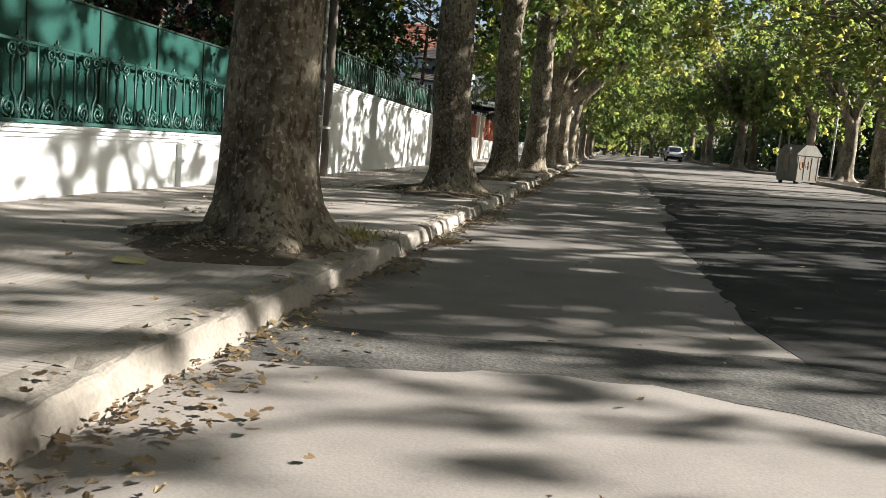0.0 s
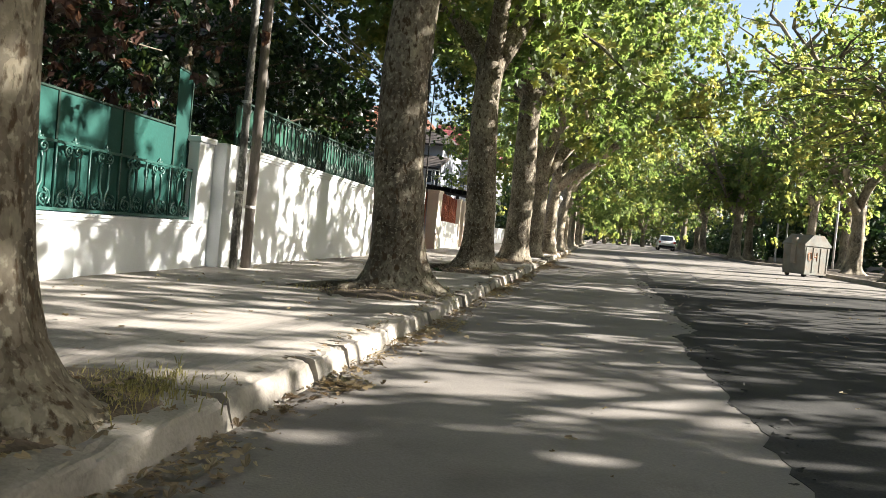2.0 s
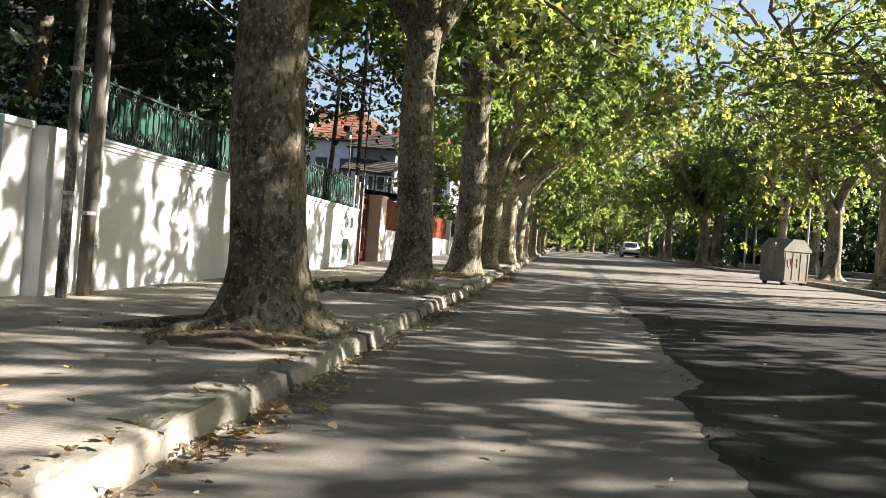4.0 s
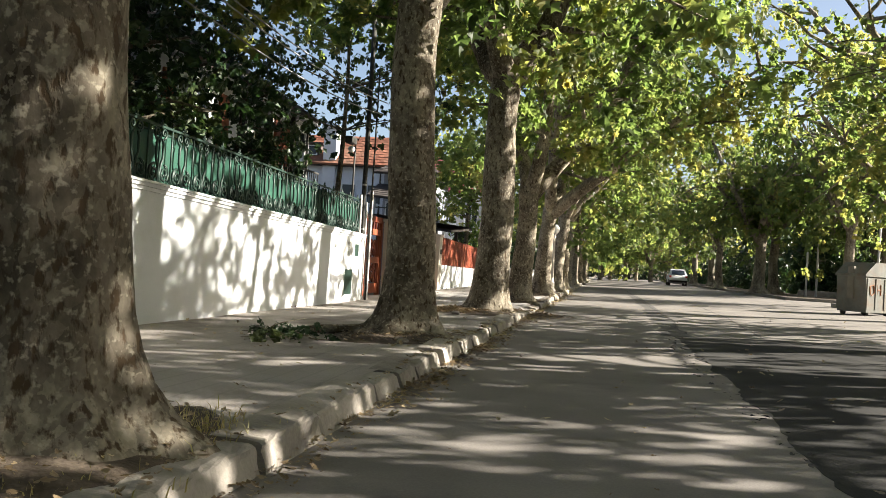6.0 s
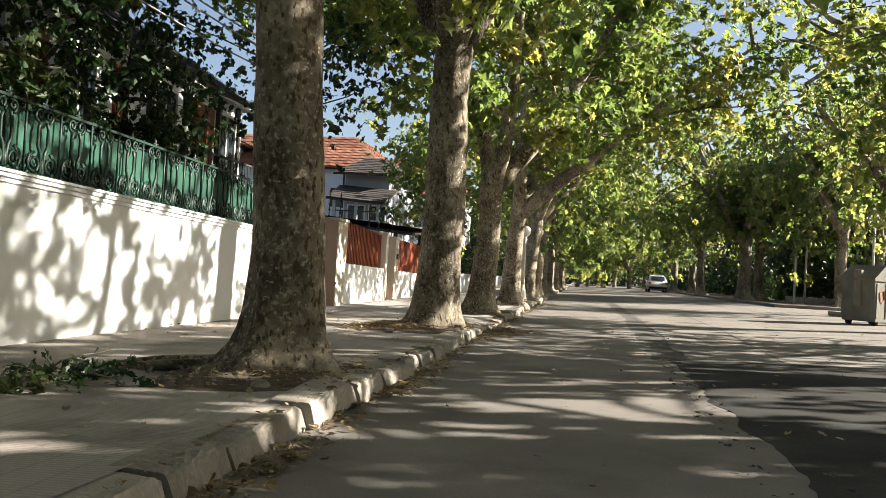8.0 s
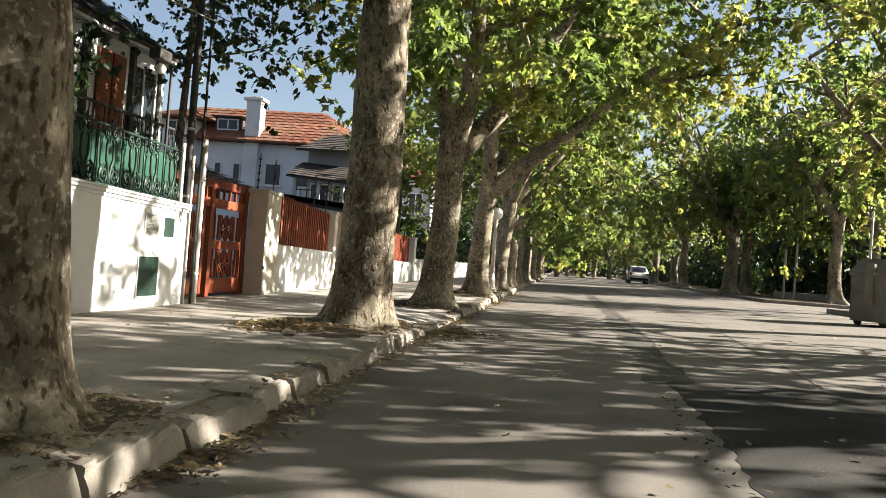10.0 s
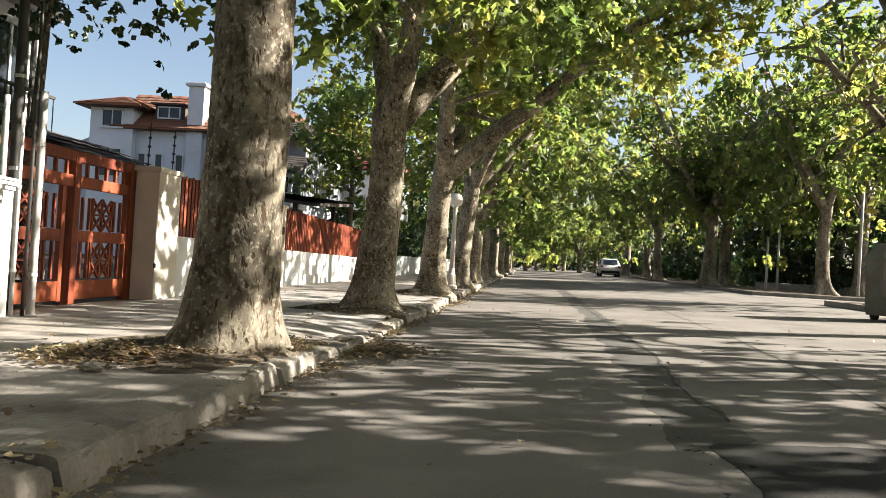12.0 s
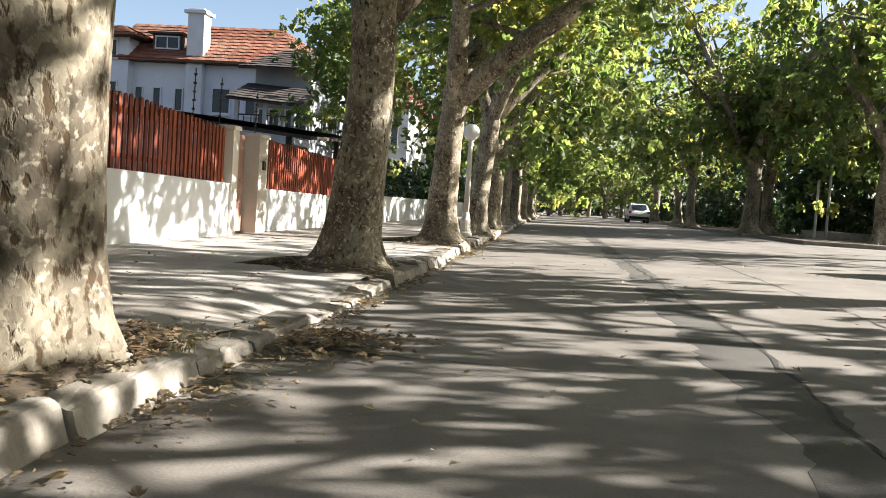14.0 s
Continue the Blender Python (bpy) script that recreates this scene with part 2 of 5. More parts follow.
# sheet on the high wall: the shade it stands in is put into its green
M_SHEETSHADE = mat("shade_toned_green_sheet", [(0.009, 0.042, 0.027), (0.014, 0.064, 0.042), (0.023, 0.092, 0.062)], 1.4, 0.5, 0.15, 30, spec=0.4)
M_BLACKGREEN = mat("dark_green_iron", [(0.006, 0.018, 0.013), (0.009, 0.027, 0.019), (0.015, 0.04, 0.029)], 3, 0.5, 0.2, 40, spec=0.4)
M_RED = mat("red_stained_wood", [(0.12, 0.022, 0.010), (0.19, 0.038, 0.016), (0.27, 0.064, 0.026)], 3, 0.55, 0.3, 30, stretch=(6, 6, 0.7), spec=0.4, island=0.4, relief=0.004)
M_STEEL = mat("galvanised_pole", [(0.36, 0.355, 0.34), (0.48, 0.47, 0.45), (0.56, 0.55, 0.53)], 4, 0.6, 0.3, 50, metal=0.1, stain=(0.25, 0.22, 0.19), stain_scale=4)
M_DARKPOLE = mat("dark_painted_pole", [(0.02, 0.02, 0.018), (0.04, 0.038, 0.034), (0.06, 0.057, 0.05)], 6, 0.6, 0.3, 50)
M_WOODPOLE = mat("weathered_wood_pole", [(0.09, 0.078, 0.066), (0.15, 0.13, 0.112), (0.22, 0.195, 0.17)], 5, 0.85, 0.5, 40, stretch=(3, 3, 0.4))
M_BARK = bark_mat("plane_bark", 0.8, 0.535)
M_BARKPALE = bark_mat("pale_plane_bark", 1.3, 0.57)
M_BARKMID = bark_mat("patchy_plane_bark", 0.92, 0.54)
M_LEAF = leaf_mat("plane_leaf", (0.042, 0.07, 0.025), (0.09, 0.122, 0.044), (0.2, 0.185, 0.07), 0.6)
M_LEAFDARK = leaf_mat("evergreen_leaf", (0.010, 0.026, 0.010), (0.02, 0.045, 0.015), (0.06, 0.075, 0.025), 0.2)
M_LEAFPLUM = leaf_mat("plum_leaf", (0.022, 0.012, 0.010), (0.045, 0.022, 0.017), (0.10, 0.05, 0.035), 0.25)
M_LITTER = leaf_mat("dry_leaf", (0.08, 0.052, 0.029), (0.17, 0.122, 0.07), (0.32, 0.265, 0.155), 0.1)
M_EARTH = mat("bare_earth", [(0.04, 0.031, 0.022), (0.075, 0.057, 0.041), (0.115, 0.09, 0.066)], 6, 0.95, 0.9, 40, relief=0.03)
M_GRASS = leaf_mat("dry_grass", (0.13, 0.12, 0.05), (0.23, 0.2, 0.09), (0.38, 0.33, 0.18), 0.25)
M_ROOF = mat("red_roof_tile", [(0.15, 0.055, 0.032), (0.23, 0.085, 0.05), (0.30, 0.13, 0.08)], 2.5, 0.85, 0.5, 20, stain=(0.2, 0.12, 0.08), stain_scale=0.6, island=0.35)
M_GLASS = mat("window_glass", [(0.015, 0.02, 0.026), (0.03, 0.038, 0.046)], 0.8, 0.16, 0, 10, spec=0.35)
M_GREYWALL = mat("grey_render", [(0.36, 0.37, 0.39), (0.44, 0.45, 0.47), (0.52, 0.53, 0.55)], 1.0, 0.9, 0.3, 20, stain=(0.3, 0.3, 0.3))
M_DARKROOF = mat("dark_roof", [(0.03, 0.026, 0.024), (0.06, 0.05, 0.045), (0.09, 0.075, 0.065)], 2, 0.85, 0.4, 20)
M_BIN = mat("dusty_bin_steel", [(0.10, 0.102, 0.088), (0.15, 0.15, 0.13), (0.21, 0.205, 0.18)], 2.5, 0.7, 0.4, 30, stain=(0.16, 0.12, 0.085), stain_scale=2)
M_CAR = mat("white_car_paint", [(0.72, 0.72, 0.73), (0.78, 0.78, 0.79)], 1, 0.25, 0, 20, spec=0.6)
M_RUBBER = mat("black_rubber", [(0.012, 0.012, 0.012), (0.025, 0.025, 0.025)], 8, 0.8, 0.2, 40)
M_LAMP = mat("opal_globe", [(0.72, 0.71, 0.67), (0.8, 0.79, 0.75)], 3, 0.3, 0, 20, spec=0.5)
M_SIGNRED = mat("red_lamp_lens", [(0.4, 0.02, 0.015), (0.5, 0.03, 0.02)], 3, 0.3, 0, 20)


# ---- mesh helpers ----
def thing(name, label, category, at=(0, 0, 0), group="", kind="", rz=0):
    ob = new(name)
    ob.empty_display_size = 0.2
    ob.matrix_basis = pose(*at, 0, 0, rz)
    return tagged(ob, label, category, group, kind)


def mesh_of(name, bm, material, smooth=False):
    me = bpy.data.meshes.new(name)
    bm.to_mesh(me)
    bm.free()
    me.materials.append(material)
    if smooth:
        me.polygons.foreach_set("use_smooth", [True] * len(me.polygons))
    return me


def part(name, bm, material, parent=None, label="", smooth=False, kind=""):
    ob = new(name, mesh_of(name, bm, material, smooth))
    ob.parent = parent
    return tagged(ob, label, kind=kind)


def shared(name, me, parent, m):
    ob = new(name, me)
    ob.parent = parent
    ob.matrix_basis = m
    return ob


def box(bm, x0, y0, z0, x1, y1, z1, bevel=0.0, m=None):
    r = bmesh.ops.create_cube(bm, size=1, matrix=Matrix.LocRotScale(((x0 + x1) / 2, (y0 + y1) / 2, (z0 + z1) / 2), None, (abs(x1 - x0), abs(y1 - y0), abs(z1 - z0))))
    vs = r["verts"]
    if bevel:
        es = list({e for v in vs for e in v.link_edges})
        g = bmesh.ops.bevel(bm, geom=es, offset=bevel, segments=2, profile=0.6, affect="EDGES")
        vs = list({v for f in g["faces"] for v in f.verts} | {v for v in vs if v.is_valid})
    if m is not None:
        bmesh.ops.transform(bm, matrix=m, verts=vs)
    return vs


def tube(bm, pts, radii, sides=8, cap=True, shape=None):
    """A tapered tube along points. shape(i, a) scales the radius at ring i and angle a."""
    rings = []
    n = len(pts)
    up = Vector((0.13, 0.97, 0.2)).normalized()
    for i, p in enumerate(pts):
        d = (Vector(pts[min(i + 1, n - 1)]) - Vector(pts[max(i - 1, 0)])).normalized()
        s = d.cross(up)
        if s.length < 0.1:
            s = d.cross(Vector((1, 0, 0)))
        s.normalize()
        u = s.cross(d)
        ring = []
        for k in range(sides):
            a = 2 * math.pi * k / sides
            r = radii[i] * (shape(i, a) if shape else 1)
            ring.append(bm.verts.new(Vector(p) + s * (math.cos(a) * r) + u * (math.sin(a) * r)))
        rings.append(ring)
    for a, b in zip(rings, rings[1:]):
        for k in range(sides):
            bm.faces.new((a[k], a[(k + 1) % sides], b[(k + 1) % sides], b[k]))
    if cap:
        bm.faces.new(rings[0][::-1])
        bm.faces.new(rings[-1])
    return rings


def lathe(bm, profile, at=(0, 0, 0), sides=16):
    tube(bm, [(at[0], at[1], at[2] + z) for r, z in profile], [max(r, 0.001) for r, z in profile], sides)


def prism(bm, outline, lo, hi, axis="x"):
    """Extrudes a closed 2D outline between lo and hi along an axis."""
    def at(u, v, w):
        return {"x": (w, u, v), "y": (u, w, v), "z": (u, v, w)}[axis]
    a = [bm.verts.new(at(u, v, lo)) for u, v in outline]
    b = [bm.verts.new(at(u, v, hi)) for u, v in outline]
    n = len(a)
    bm.faces.new(a)
    bm.faces.new(b[::-1])
    for i in range(n):
        bm.faces.new((a[i], b[i], b[(i + 1) % n], a[(i + 1) % n]))
    bmesh.ops.recalc_face_normals(bm, faces=bm.faces)


def slope(y, a, b):
    """Height at y on the straight line from a = (y, z) to b = (y, z)."""
    return a[1] + (b[1] - a[1]) * (y - a[0]) / (b[0] - a[0])


def leaf_cloud(name, centres, count, spread, size, material, parent, rng, flat=0.35, lobed=True, kind="stuff", label="", per=9, tuft=1.15):
    """Tufts of leaves round the given points: per leaves a tuft, overlapping like scales on its outer side, each folded along its midrib."""
    c = np.array(centres)
    tufts = max(1, count // per)
    count = tufts * per
    mid = c[rng.integers(0, len(c), tufts)] + rng.normal(0, 1, (tufts, 3)) * np.array(spread)
    face = rng.normal(0, 1, (tufts, 3)) * (1, 1, 0.6) + (0, 0, flat * 2)
    face /= np.linalg.norm(face, axis=1)[:, None]
    big = rng.uniform(0.6, 1.4, tufts)
    mid, face, big = [np.repeat(q, per, axis=0) for q in (mid, face, big)]
    off = rng.normal(0, 1, (count, 3))
    off /= np.linalg.norm(off, axis=1)[:, None]
    off *= (rng.uniform(0.25, 1, count) * big * size * tuft)[:, None]
    off -= face * ((off * face).sum(1) * 0.6)[:, None]
    p = mid + off
    s = size * rng.uniform(0.6, 1.25, count)[:, None]
    nrm = face + off / (size * tuft) * 0.55 + rng.normal(0, 0.28, (count, 3))
    nrm /= np.linalg.norm(nrm, axis=1)[:, None]
    d = off / (size * tuft) + rng.normal(0, 0.5, (count, 3)) + (0, 0, -0.6)
    d -= nrm * (d * nrm).sum(1)[:, None]
    d /= np.linalg.norm(d, axis=1)[:, None]
    w = np.cross(nrm, d)
    up = nrm * 0.12
    if lobed:
        shape = [(0, -0.5, 0), (-0.55, 0.02, 1.2), (-0.17, 0.14, 0.4), (0, 0.62, 0), (0.17, 0.14, 0.4), (0.55, 0.02, 1.2)]
        faces = [(0, 1, 2, 3), (0, 3, 4, 5)]
    else:
        shape = [(0, -0.5, 0), (-0.42, 0.0, 1), (0, 0.55, 0), (0.42, 0.0, 1)]
        faces = [(0, 1, 2), (0, 2, 3)]
    k = len(shape)
    v = np.stack([p + s * (w * a + d * b + up * h) for a, b, h in shape], 1).reshape(-1, 3)
    f = [tuple(q + i * k for q in face) for i in range(count) for face in faces]
    me = bpy.data.meshes.new(name)
    me.from_pydata(v.tolist(), [], f)
    me.materials.append(material)
    ob = new(name, me)
    ob.parent = parent
    return tagged(ob, label, kind=kind)


# ---- trees ----
def bend(p, d, length, steps, rng, wander, lift):
    pts = [Vector(p)]
    d = Vector(d).normalized()
    for _ in range(steps):
        d = (d + Vector(rng.normal(0, wander, 3)) + Vector((0, 0, lift))).normalized()
        pts.append(pts[-1] + d * (length / steps))
    return pts, d


def plane_tree(at, seed, r=0.29, fork=3.6, height=11.0, lean=(0, 0), reach=(0, 0), leaves=15000, limbs=5, size=0.2, lobed=True, low=0.0, flare=1.0, rz=0, label="", bark=None, bough=()):
    rng = np.random.default_rng(seed)
    t = thing("plane_tree", label or "tall plane tree with flaking mottled bark and green-yellow crown", "tree", at, "street trees", rz=rz)
    bm = bmesh.new()
    n = 26
    ph = rng.uniform(0, 6.28, 5)
    pts, rad = [], []
    for i in range(n + 1):
        u = i / n
        z = -0.12 + (fork + 0.12) * (u ** 1.35)
        zz = max(z, 0)
        pts.append(Vector((lean[0] * zz + 0.05 * math.sin(zz * 1.3 + ph[0]), lean[1] * zz + 0.05 * math.sin(zz * 1.1 + ph[1]), z)))
        rad.append(r * (1.06 - 0.07 * zz / fork * 3) * (1 + flare * (0.34 * math.exp(-zz / 0.42) + 0.62 * math.exp(-zz / 0.13))) * (1 + 0.16 * max(0, u - 0.86) / 0.14))
    def lob(i, a):
        z = max(pts[i].z, 0)
        k = math.exp(-z / 0.5)
        root = 0.16 * math.sin(3 * a + ph[2]) + 0.13 * math.sin(5 * a + ph[3]) + 0.08 * math.sin(8 * a + ph[4])
        lump = noise.noise(Vector((math.cos(a) * 1.7, math.sin(a) * 1.7, z * 1.5 + seed * 7.3))) * 0.10 + noise.noise(Vector((math.cos(a) * 5, math.sin(a) * 5, z * 5 + seed))) * 0.03
        return 1 + root * k * min(1, flare) + lump
    tube(bm, pts, rad, 36, True, lob)
    part("trunk", bm, bark or M_BARK, t, smooth=True)
    tips = []
    top = pts[-1]
    a0 = rng.uniform(0, 6.28)
    for k in range(limbs):
        a = a0 + 6.283 * k / limbs + rng.uniform(-0.35, 0.35)
        out = Vector((math.cos(a) * 0.62 + reach[0], math.sin(a) * 0.62 + reach[1], 1.0))
        ln = (height - fork) * rng.uniform(0.62, 0.85)
        lp, d = bend(top - Vector((0, 0, 0.25)), out, ln, 9, rng, 0.10, 0.02)
        rr = r * (rng.uniform(0.5, 0.66) if limbs > 3 else rng.uniform(0.62, 0.78))
        bm = bmesh.new()
        tube(bm, lp, [rr * (1.15 - 0.95 * i / 9) for i in range(10)], 10)
        subs = []
        for j in range(2, 10):
            for _ in range(2 if j > 3 else 1):
                a2 = rng.uniform(0, 6.28)
                od = (lp[min(j + 1, 9)] - lp[j - 1]).normalized() * 0.4 + Vector((math.cos(a2), math.sin(a2), rng.uniform(-0.25 - low, 0.45)))
                sp, _ = bend(lp[j], od, rng.uniform(1.6, 3.2) * height / 11, 5, rng, 0.16, -0.03)
                tube(bm, sp, [rr * 0.32 * (1.05 - 0.85 * i / 5) for i in range(6)], 5)
                subs.append(sp)
        part("limb", bm, bark or M_BARK, t, smooth=True)
        for sp in subs:
            for i in (2, 3, 4, 5):
                tips.append(sp[i])
                if rng.random() < 0.75:
                    tips.append(sp[i] + Vector(rng.normal(0, 0.45, 3)) + Vector((0, 0, -0.15 - low * rng.random())))
    if bough:
        bm = bmesh.new()
        lp = [Vector(p) for p in bough]
        fine_pts = [lp[i].lerp(lp[i + 1], k / 4) + Vector(rng.normal(0, 0.05, 3)) for i in range(len(lp) - 1) for k in range(4)] + [lp[-1]]
        m_ = len(fine_pts) - 1
        tube(bm, fine_pts, [r * 0.55 * (1 - 0.6 * i / m_) for i in range(m_ + 1)], 10)
        for i in range(5, m_ + 1):
            a2 = rng.uniform(0, 6.28)
            sp, _ = bend(fine_pts[i], (math.cos(a2), math.sin(a2), 0.3), 2.2, 5, rng, 0.16, -0.03)
            tube(bm, sp, [r * 0.16 * (1.05 - 0.85 * k / 5) for k in range(6)], 5)
            tips += sp[2:] * 2
        part("limb", bm, bark or M_BARK, t, "long bare bough arching over the street", True)
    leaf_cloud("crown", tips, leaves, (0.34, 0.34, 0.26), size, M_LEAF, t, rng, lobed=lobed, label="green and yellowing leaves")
    return t


def shade_tree(at, seed, height=9.0, width=4.0, bottom=1.6, leaves=9000, r=0.2, size=0.115, material=None, label="dense dark evergreen tree behind the garden wall", group="garden trees", name="evergreen_tree", boughs=26):
    rng = np.random.default_rng(seed)
    t = thing(name, label, "tree", at, group)
    bm = bmesh.new()
    pts, _ = bend((0, 0, -0.1), (0.05, 0, 1), height * 0.8, 8, rng, 0.05, 0.05)
    tube(bm, pts, [r * (1.15 - 0.9 * i / 8) for i in range(9)], 10)
    part("trunk", bm, M_BARK, t, smooth=True)
    tips = []
    bm = bmesh.new()
    for k in range(boughs):
        z = bottom + (height - bottom) * rng.uniform(0, 0.95)
        a = rng.uniform(0, 6.28)
        wd = width / 2 * math.sqrt(max(0.12, 1 - ((z - bottom) / (height - bottom) * 1.5 - 0.6) ** 2))
        start = Vector(pts[min(8, int(z / (height * 0.8) * 8))])
        start.z = min(start.z, z)
        sp, _ = bend(start, (math.cos(a), math.sin(a), 0.25), wd, 5, rng, 0.15, 0)
        tube(bm, sp, [r * 0.3 * (1.05 - 0.85 * i / 5) for i in range(6)], 5)
        for i in (2, 3, 4, 5):
            tips.append(sp[i])
            tips.append(sp[i] + Vector(rng.normal(0, 0.4, 3)))
    part("limb", bm, M_BARK, t, smooth=True)
    leaf_cloud("crown", tips, leaves, (0.42, 0.42, 0.36), size, material or M_LEAFDARK, t, rng, lobed=False, label="dark glossy leaves")
    return t


# ---- ground, road and pavement ----
KERB = -1.63          # foot of the kerb
ROAD_R = 9.0          # far kerb
WALL = -5.38          # street face of the garden walls


def road_z(x):
    return 0.025 * max(0.0, min(x, ROAD_R) - KERB)


VERGE = road_z(ROAD_R) + 0.14


def pave_z(x, y=0.0):
    """The pavement falls a little to the walls, and dips to the kerb at the driveway."""
    dip = max(0, 1 - abs(y - 29.3) / 1.9) * max(0, 1 - (KERB - x) / 0.9)
    return 0.15 - 0.055 * min(1, max(0, (KERB - x) / 3.7)) - 0.13 * min(1, dip * 1.6)


def sheet(name, x0, x1, y0, y1, z, material, step, label, category, amp=0.0, zf=None):
    nx, ny = max(1, int((x1 - x0) / step)), max(1, int((y1 - y0) / step))
    v, f = [], []
    for j in range(ny + 1):
        for i in range(nx + 1):
            x, y = x0 + (x1 - x0) * i / nx, y0 + (y1 - y0) * j / ny
            v.append((x, y, (zf(x, y) if zf else z) + amp * noise.noise(Vector((x * 0.7, y * 0.7, 3)))))
    for j in range(ny):
        for i in range(nx):
            a = j * (nx + 1) + i
            f.append((a, a + 1, a + nx + 2, a + nx + 1))
    me = bpy.data.meshes.new(name)
    me.from_pydata(v, [], f)
    me.materials.append(material)
    me.polygons.foreach_set("use_smooth", [True] * len(f))
    return tagged(new(name, me), label, category, kind="structure")


sheet("ground", -500, 500, -400, 800, -0.06, M_EARTH, 100, "bare brown earth under and round the street", "ground")
sheet("road", KERB - 0.05, ROAD_R + 0.05, -12, 190, 0, M_ASPHALT, 0.5, "worn light grey asphalt street with leaves and cracks", "road", 0.0, lambda x, y: road_z(x))
sheet("road_side", ROAD_R + 0.05, 90, 46.4, 54.8, road_z(ROAD_R), M_ASPHALT, 1.0, "light grey asphalt of a crossing side street", "road", 0.004)


def ragged(name, outline, z, material, parent, seed, amp=0.06, label=""):
    """A flat patch with a broken edge, laid a few millimetres proud."""
    bm = bmesh.new()
    pts = []
    for (x0, y0), (x1, y1) in zip(outline, outline[1:] + outline[:1]):
        ln = math.hypot(x1 - x0, y1 - y0)
        n = max(1, int(ln / 0.12))
        for i in range(n):
            u = i / n
            x, y = x0 + (x1 - x0) * u, y0 + (y1 - y0) * u
            q = Vector((x * 1.3, y * 1.3, seed))
            w = amp * noise.noise(q) + amp * 0.7 * noise.noise(q * 4)
            nx, ny = (y1 - y0) / ln, -(x1 - x0) / ln
            pts.append((x + nx * w, y + ny * w))
    vs = [bm.verts.new((x, y, z + road_z(x))) for x, y in pts]
    f = bm.faces.new(vs)
    r = bmesh.ops.extrude_face_region(bm, geom=[f])
    bmesh.ops.translate(bm, verts=[e for e in r["geom"] if isinstance(e, bmesh.types.BMVert)], vec=(0, 0, -z - 0.01))
    bmesh.ops.triangulate(bm, faces=bm.faces)
    bmesh.ops.recalc_face_normals(bm, faces=bm.faces)
    return part(name, bm, material, parent, label)


patches = thing("road_patch", "dark asphalt repairs with broken edges on the street", "road patch", kind="structure")
ragged("patch", [(1.04, 4.4), (0.97, 5.5), (0.9, 8.0), (0.86, 12.5), (1.12, 13.2), (1.15, 24.5), (ROAD_R - 0.5, 25.2), (ROAD_R - 0.4, 2.6)], 0.0026, M_PATCH, patches, 1.0, 0.09, "dark asphalt")
ragged("patch", [(-1.6, 4.2), (-0.97, 4.13), (-0.4, 4.26), (0.2, 4.38), (1.02, 4.5), (2.6, 4.2), (4.6, 3.7), (4.6, 1.75), (2.4, 2.4), (1.2, 3.3), (0.85, 3.5), (0.42, 3.66), (-0.18, 3.64), (-0.82, 3.46), (-1.6, 3.3)], 0.0018, M_ROUGH, patches, 2.0, 0.08, "coarse worn asphalt")
ragged("patch", [(-1.62, -11.9), (-1.62, 3.36), (-0.82, 3.5), (-0.18, 3.69), (0.42, 3.7), (0.85, 3.52), (1.15, 3.36), (1.3, 2.9), (2.4, 2.45), (4.6, 1.8), (8.9, 0.6), (8.9, -11.9)], 0.0022, M_CONCRETE, patches, 3.0, 0.1, "pale worn concrete")
ragged("patch", [(0.92, 24.3), (1.0, 26.5), (1.0, 29.0), (1.15, 38.0), (1.1, 52.0), (1.5, 52.0), (1.55, 36.5), (1.5, 29.2), (1.38, 26.6), (1.4, 24.3)], 0.0015, M_MID, patches, 5.0, 0.1, "grey asphalt")


def crack(pts, w, seed):
    bm = bmesh.new()
    out = []
    for (x0, y0), (x1, y1) in zip(pts, pts[1:]):
        n = max(2, int(math.hypot(x1 - x0, y1 - y0) / 0.15))
        out += [(x0 + (x1 - x0) * i / n, y0 + (y1 - y0) * i / n) for i in range(n)]
    prev = None
    for i, (x, y) in enumerate(out):
        o = 0.05 * noise.noise(Vector((x * 2, y * 2, seed))) + 0.03 * noise.noise(Vector((x * 9, y * 9, seed)))
        ww = w * (0.45 + abs(noise.noise(Vector((y * 3, x * 3, seed + 4)))) * 1.6)
        a, b = bm.verts.new((x + o - ww, y + o, 0.004 + road_z(x + o - ww))), bm.verts.new((x + o + ww, y + o + ww, 0.004 + road_z(x + o + ww)))
        if prev:
            bm.faces.new((prev[0], prev[1], b, a))
        prev = (a, b)
    return part("crack", bm, M_CRACK, patches, "dark open crack")


crack([(1.4, 25.2), (1.33, 26.8), (1.49, 29), (1.45, 31.7), (1.4, 38), (1.3, 60)], 0.022, 1)
crack([(2.6, 24.8), (3.0, 32), (3.2, 46)], 0.012, 2)
crack([(-1.2, 27.9), (0.5, 27.6), (1.3, 27.8)], 0.012, 3)

sheet("pavement", -5.9, KERB - 0.2, -12, 190, 0, M_PAVE, 0.22, "worn grey ribbed paving with leaf litter and sun flecks", "pavement", 0.012, pave_z)
# newer pale tiles, their colour also lightened to carry the sunlight on this stretch
M_TILE = mat("pale_sunlit_ribbed_tile", [(0.25, 0.232, 0.213), (0.33, 0.308, 0.286), (0.39, 0.366, 0.342)], 1.3, 0.9, 0.5, 60, stain=(0.17, 0.152, 0.135), stain_scale=1.1, stain_at=(0.55, 0.85), relief=0.008)
ribbed(M_TILE, 0.05)
sheet("pavement_drive", -5.69, KERB - 0.28, 28.75, 37.2, 0, M_TILE, 0.22, "pale ribbed tiles in front of the gate, lightened further for sunlight", "pavement", 0.012, lambda x, y: pave_z(x, y) + 0.005)
